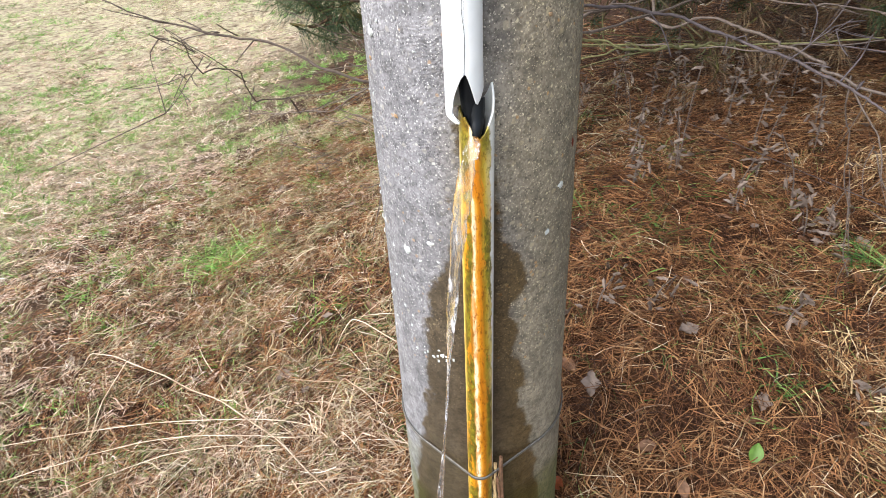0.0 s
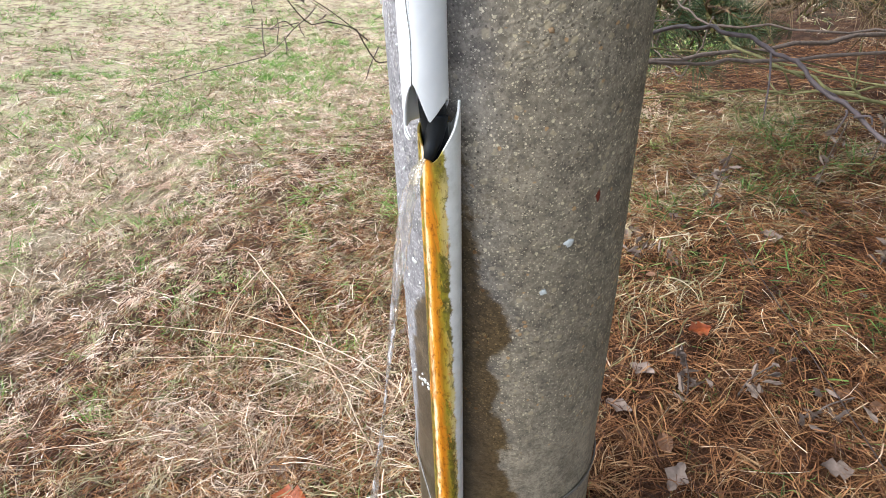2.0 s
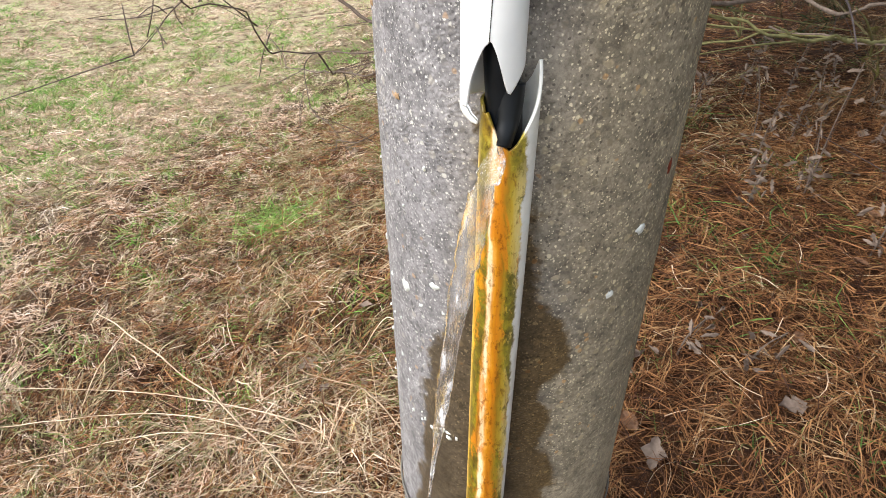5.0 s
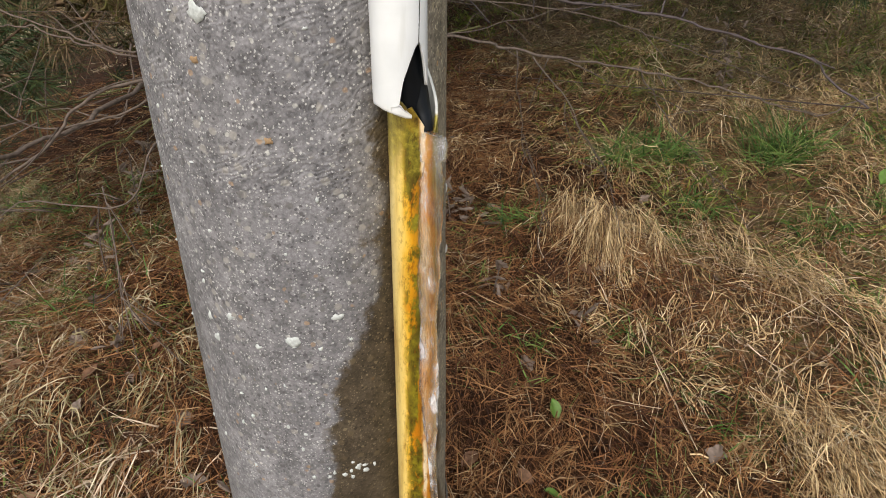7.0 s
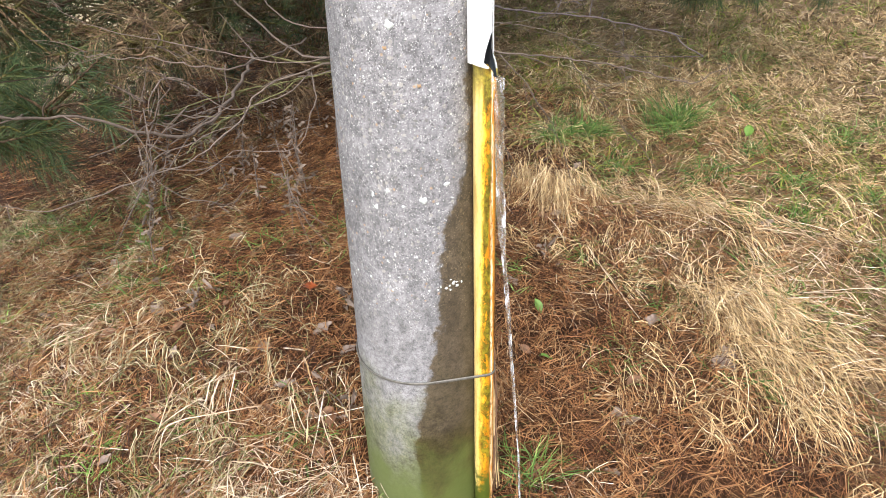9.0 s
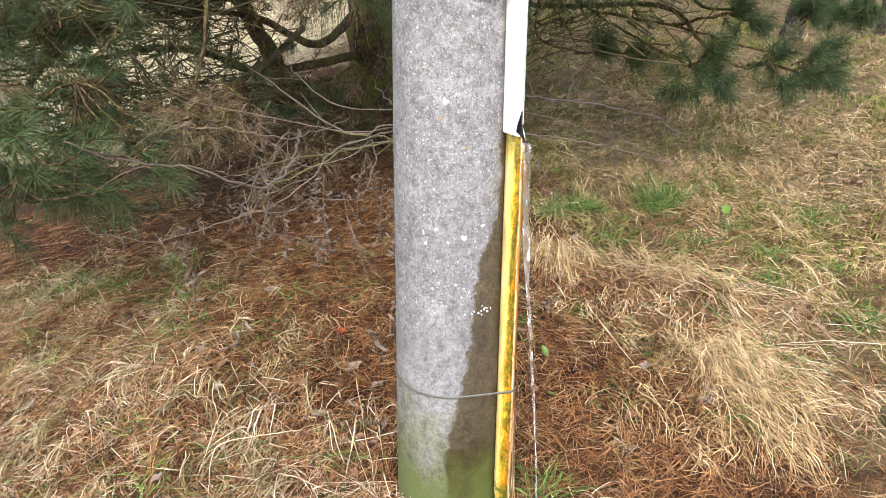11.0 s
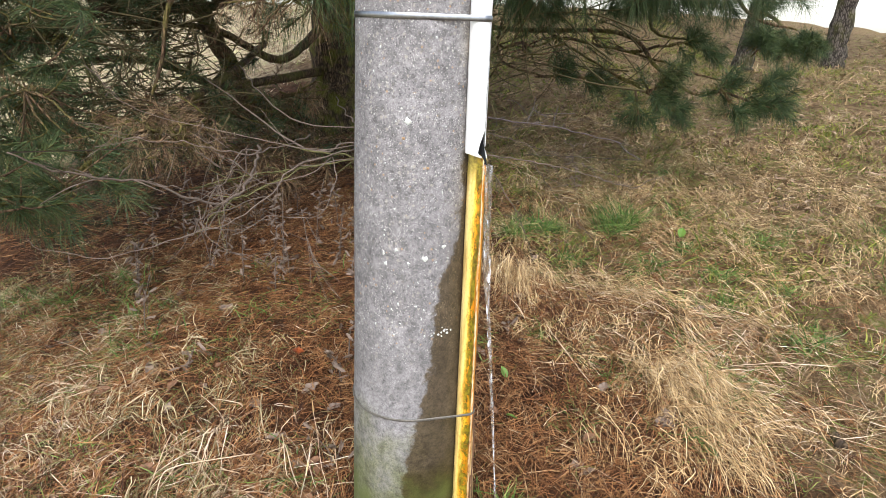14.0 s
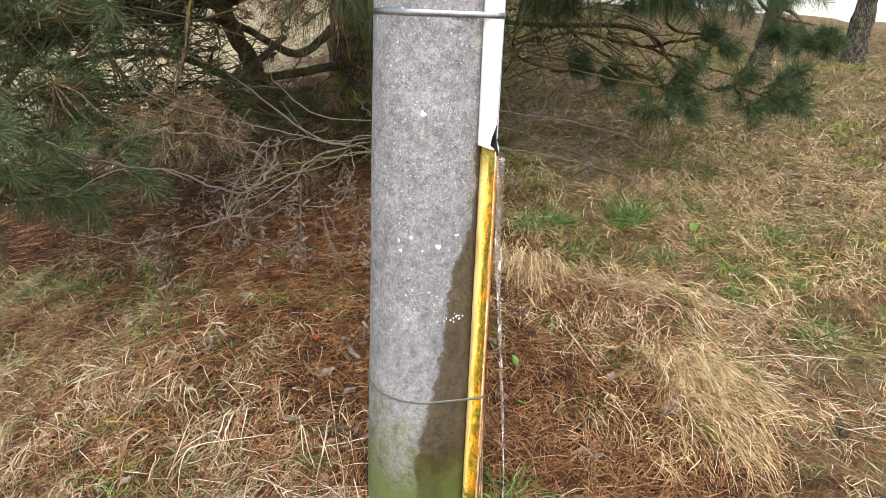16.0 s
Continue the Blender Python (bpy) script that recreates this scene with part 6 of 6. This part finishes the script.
    foliage([(-0.55, 1.45, 0.74), (-0.62, 1.62, 0.80), (-0.17, 1.55, 0.66), (-0.62, 1.38, 0.92), (-0.7, 1.55, 1.02), (-0.45, 1.9, 0.58), (-0.3, 1.8, 0.56), (-0.75, 1.8, 0.7), (-0.6, 1.75, 1.15)], rng, PINE, "needles", t, "dark green needle sprays", 8, 0.10, 110, 0.12, 0.0022)
    fringe = [(1.5 + 1.4 * f + rng.normal(0, 0.06), 0.88 - 0.8 * f + rng.normal(0, 0.06), 1.60 + 0.1 * f + rng.normal(0, 0.05)) for f in np.linspace(0, 1, 20)]
    fringe += [(1.8 + 1.6 * f + rng.normal(0, 0.1), 1.25 - 0.9 * f + rng.normal(0, 0.1), 1.76 + 0.25 * f + rng.normal(0, 0.1)) for f in np.linspace(0, 1, 20)]
    fringe += [(2.6 + 3.0 * f + rng.normal(0, 0.15), 2.4 - 2.0 * f + rng.normal(0, 0.15), 1.78 + 0.3 * f + rng.normal(0, 0.14)) for f in np.linspace(0, 1, 30)]
    fringe += [(3.3, 0.4, 1.6)]
    foliage(fringe, rng, PINE, "needles", t, "dark green needle sprays", 6, 0.10, 70, 0.15, 0.0024, 0.6)
    tufts([((2.66, 0.42, 0.95), (0.3, -0.4, -0.6)), ((2.56, 0.47, 0.86), (0.1, -0.2, -0.9)), ((2.78, 0.33, 0.88), (0.5, -0.5, -0.3)), ((2.70, 0.36, 1.04), (0.3, -0.5, 0.2)),
           ((2.98, 0.10, 1.02), (0.3, -0.9, 0.2)), ((3.05, -0.02, 0.95), (0.4, -0.8, -0.3)), ((3.10, -0.10, 1.06), (0.5, -0.8, 0.4)), ((2.96, 0.04, 0.90), (0.2, -0.5, -0.7)), ((3.16, -0.16, 0.94), (0.6, -0.8, 0.0)),
           ((2.95, 0.36, 1.28), (0.4, -0.7, 0.2)), ((3.05, 0.28, 1.22), (0.5, -0.5, -0.2)), ((2.55, 1.0, 1.05), (0.3, -0.8, 0.1)), ((2.68, 0.82, 1.02), (0.3, -0.8, -0.2))] ,
          rng, PINE, t, "brush of dark green needles at a bough's end")
    for pts in [[(3.3, 1.9, 1.55), (2.95, 1.3, 1.28), (2.62, 0.72, 1.1), (2.66, 0.5, 1.02)], [(2.95, 1.3, 1.28), (3.0, 0.75, 1.2), (2.98, 0.3, 1.1), (3.02, 0.02, 1.04)], [(3.0, 0.75, 1.2), (3.02, 0.5, 1.26), (3.0, 0.34, 1.28)],
                [(2.62, 0.72, 1.1), (2.66, 0.45, 0.98), (2.72, 0.36, 0.92)], [(3.3, 1.9, 1.55), (2.6, 1.5, 1.15), (2.5, 1.15, 1.05), (2.66, 0.9, 1.04)]]:
        limb("limb", pts, 0.011, 0.004, LIMB, t, sides=7, n=8, wobble=0.002, seed=int(100 * pts[-1][0]), knots=0.05, crook=0.004)
    tufts([((2.0 + 1.5 * f + rng.normal(0, 0.08), 0.95 - 0.85 * f + rng.normal(0, 0.08), 1.48 + 0.12 * f + rng.normal(0, 0.04)), (0.2, -0.4, -0.7)) for f in np.linspace(0, 1, 13)], rng, PINE, t, "brush of dark green needles at a bough's end", 6, 0.14, 120)
    foliage([(2.0, 0.95, 1.22), (2.2, 0.85, 1.25), (2.45, 0.75, 1.25)], rng, PINE, "needles", t, "dark green needle sprays", 5, 0.10, 36, 0.10, 0.002, 0.4)
    foliage([(0.16, 1.42, 0.92), (0.22, 1.38, 0.90), (0.10, 1.42, 0.88)], rng, PINE_DRY, "dry_needles", t, "brown dead needle spray", 9, 0.075, 55, 0.09, 0.0016, 0.25)
    foliage([(0.151, 1.884, 0.873), (-0.1, 2.0, 0.95), (-0.45, 2.0, 1.02), (-0.5, 2.1, 1.0)], rng, PINE_DRY, "dry_needles", t, "brown dead needle spray", 5, 0.07, 60, 0.11, 0.002, 0.4)
    foliage([(0.53, 1.17, 1.42), (0.57, 1.12, 1.38)], rng, PINE_DRY, "dry_needles", t, "brown dead needle spray", 4, 0.04, 40, 0.12, 0.0018, 0.8)
    foliage([(0.66, 1.06, 1.40), (0.7, 1.1, 1.5), (0.6, 1.2, 1.5)], rng, PINE, "needles", t, "dark green needle sprays", 6, 0.06, 100, 0.13, 0.002, 0.5)
    # low sprays added as dark filling for the shade under the boughs
    low = [tuple(rng.uniform((0.2, 2.5, 0.35), (2.0, 4.0, 0.85))) for k in range(16)]
    low += [tuple(rng.uniform((0.3, 2.7, 0.15), (3.0, 4.5, 0.75))) for k in range(20)]
    foliage(low, rng, PINE, "needles", t, "dark green needle sprays", 6, 0.18, 50, 0.13, 0.004)
    foliage([tuple(rng.uniform((0.6, 2.0, 0.35), (1.9, 3.0, 0.85))) for k in range(12)], rng, PINE_DRY, "dry_needles", t, "brown dead needle spray", 5, 0.15, 60, 0.12, 0.003, 0.5)
    # the far side of the crown, closing the view through the boughs
    foliage([tuple(rng.uniform((0.3, 3.8, 1.0), (2.3, 5.4, 1.75))) for k in range(34)], rng, PINE, "needles", t, "dark green needle sprays", 6, 0.17, 60, 0.14, 0.004)
    # fine bare twigs all through the low boughs
    fine = []
    for k, p in enumerate(between(520, 0.6, 1.9) + [tuple(rng.uniform((1.6, 0.5, 0.95), (3.0, 1.5, 1.6))) for j in range(90)]):
        d = rng.normal(size=3) * (1, 1, 0.6)
        d *= rng.uniform(0.15, 0.45) / np.linalg.norm(d)
        p, c = np.array(p), rng.normal(0, 0.07, 3)
        fine.append(limb_arrays([p - d, p - 0.3 * d + c, p + 0.4 * d + c * 0.8, p + d], rng.uniform(0.002, 0.006), 0.001, sides=4, n=4, seed=k))
    tagged(mesh_object("twig_tangle", array_mesh("twig_tangle", *joined(fine)), TWIG, t, "tangle of thin mossy twigs"), kind="stuff")
    # upper crown, mostly out of view, its masses placed and thickened to shade the ground
    high_crown(t, 2.7, 3.4, 2.0, 9.0, 3.7, 330, 41, 28, 0.22, 0.023)
    high_crown(t, 0.9, 3.0, 2.05, 4.5, 1.7, 260, 43, 30, 0.22, 0.02)
    high_crown(t, 3.9, 2.3, 2.6, 6.5, 2.3, 150, 45, 30, 0.22, 0.023)
    high_crown(t, 1.55, 1.35, 2.0, 4.0, 1.55, 330, 47, 36, 0.22, 0.028)


def crest_pine(x, y, r, height, lean, seed, label, low_bough=False):
    t = tagged(new("pine_tree"), label, "tree")
    trunk("trunk", x, y, r, height, lean, BARK_PALE, t, seed)
    if low_bough:
        rng = np.random.default_rng(seed)
        z = float(land(x, y))
        limb("limb", [(x, y, z + 0.75), (x - 0.4, y - 0.40, z + 0.62), (x - 1.2, y - 0.75, z + 0.42)], 0.03, 0.008, LIMB, t)
        tufts([((x - 0.9 - 0.7 * f + rng.normal(0, 0.1), y - 0.70 - 0.35 * rng.uniform(-1, 1), z + 0.36 + rng.normal(0, 0.07)), (-0.3, -0.5, 0.5)) for f in np.linspace(0, 1, 9)], rng, PINE, t, "bushy green needles on a low bough", 7, 0.16, 120, 0.004)
    high_crown(t, x + lean[0] * 0.6, y + lean[1] * 0.6, float(land(x, y)) + 3.2, height, 2.6, 90, seed + 5, 22, 0.24, 0.018)


old_pine()
crest_pine(7.93, 1.31, 0.125, 9, (1.0, -0.75), 51, "grey-barked pine leaning on the crest of the bank", True)
crest_pine(9.03, 0.46, 0.15, 9, (0.5, -0.3), 53, "grey-barked pine standing on the crest")
crest_pine(7.5, 7.5, 0.25, 10, (0.3, 0.2), 55, "grey-barked pine standing behind the old pine")
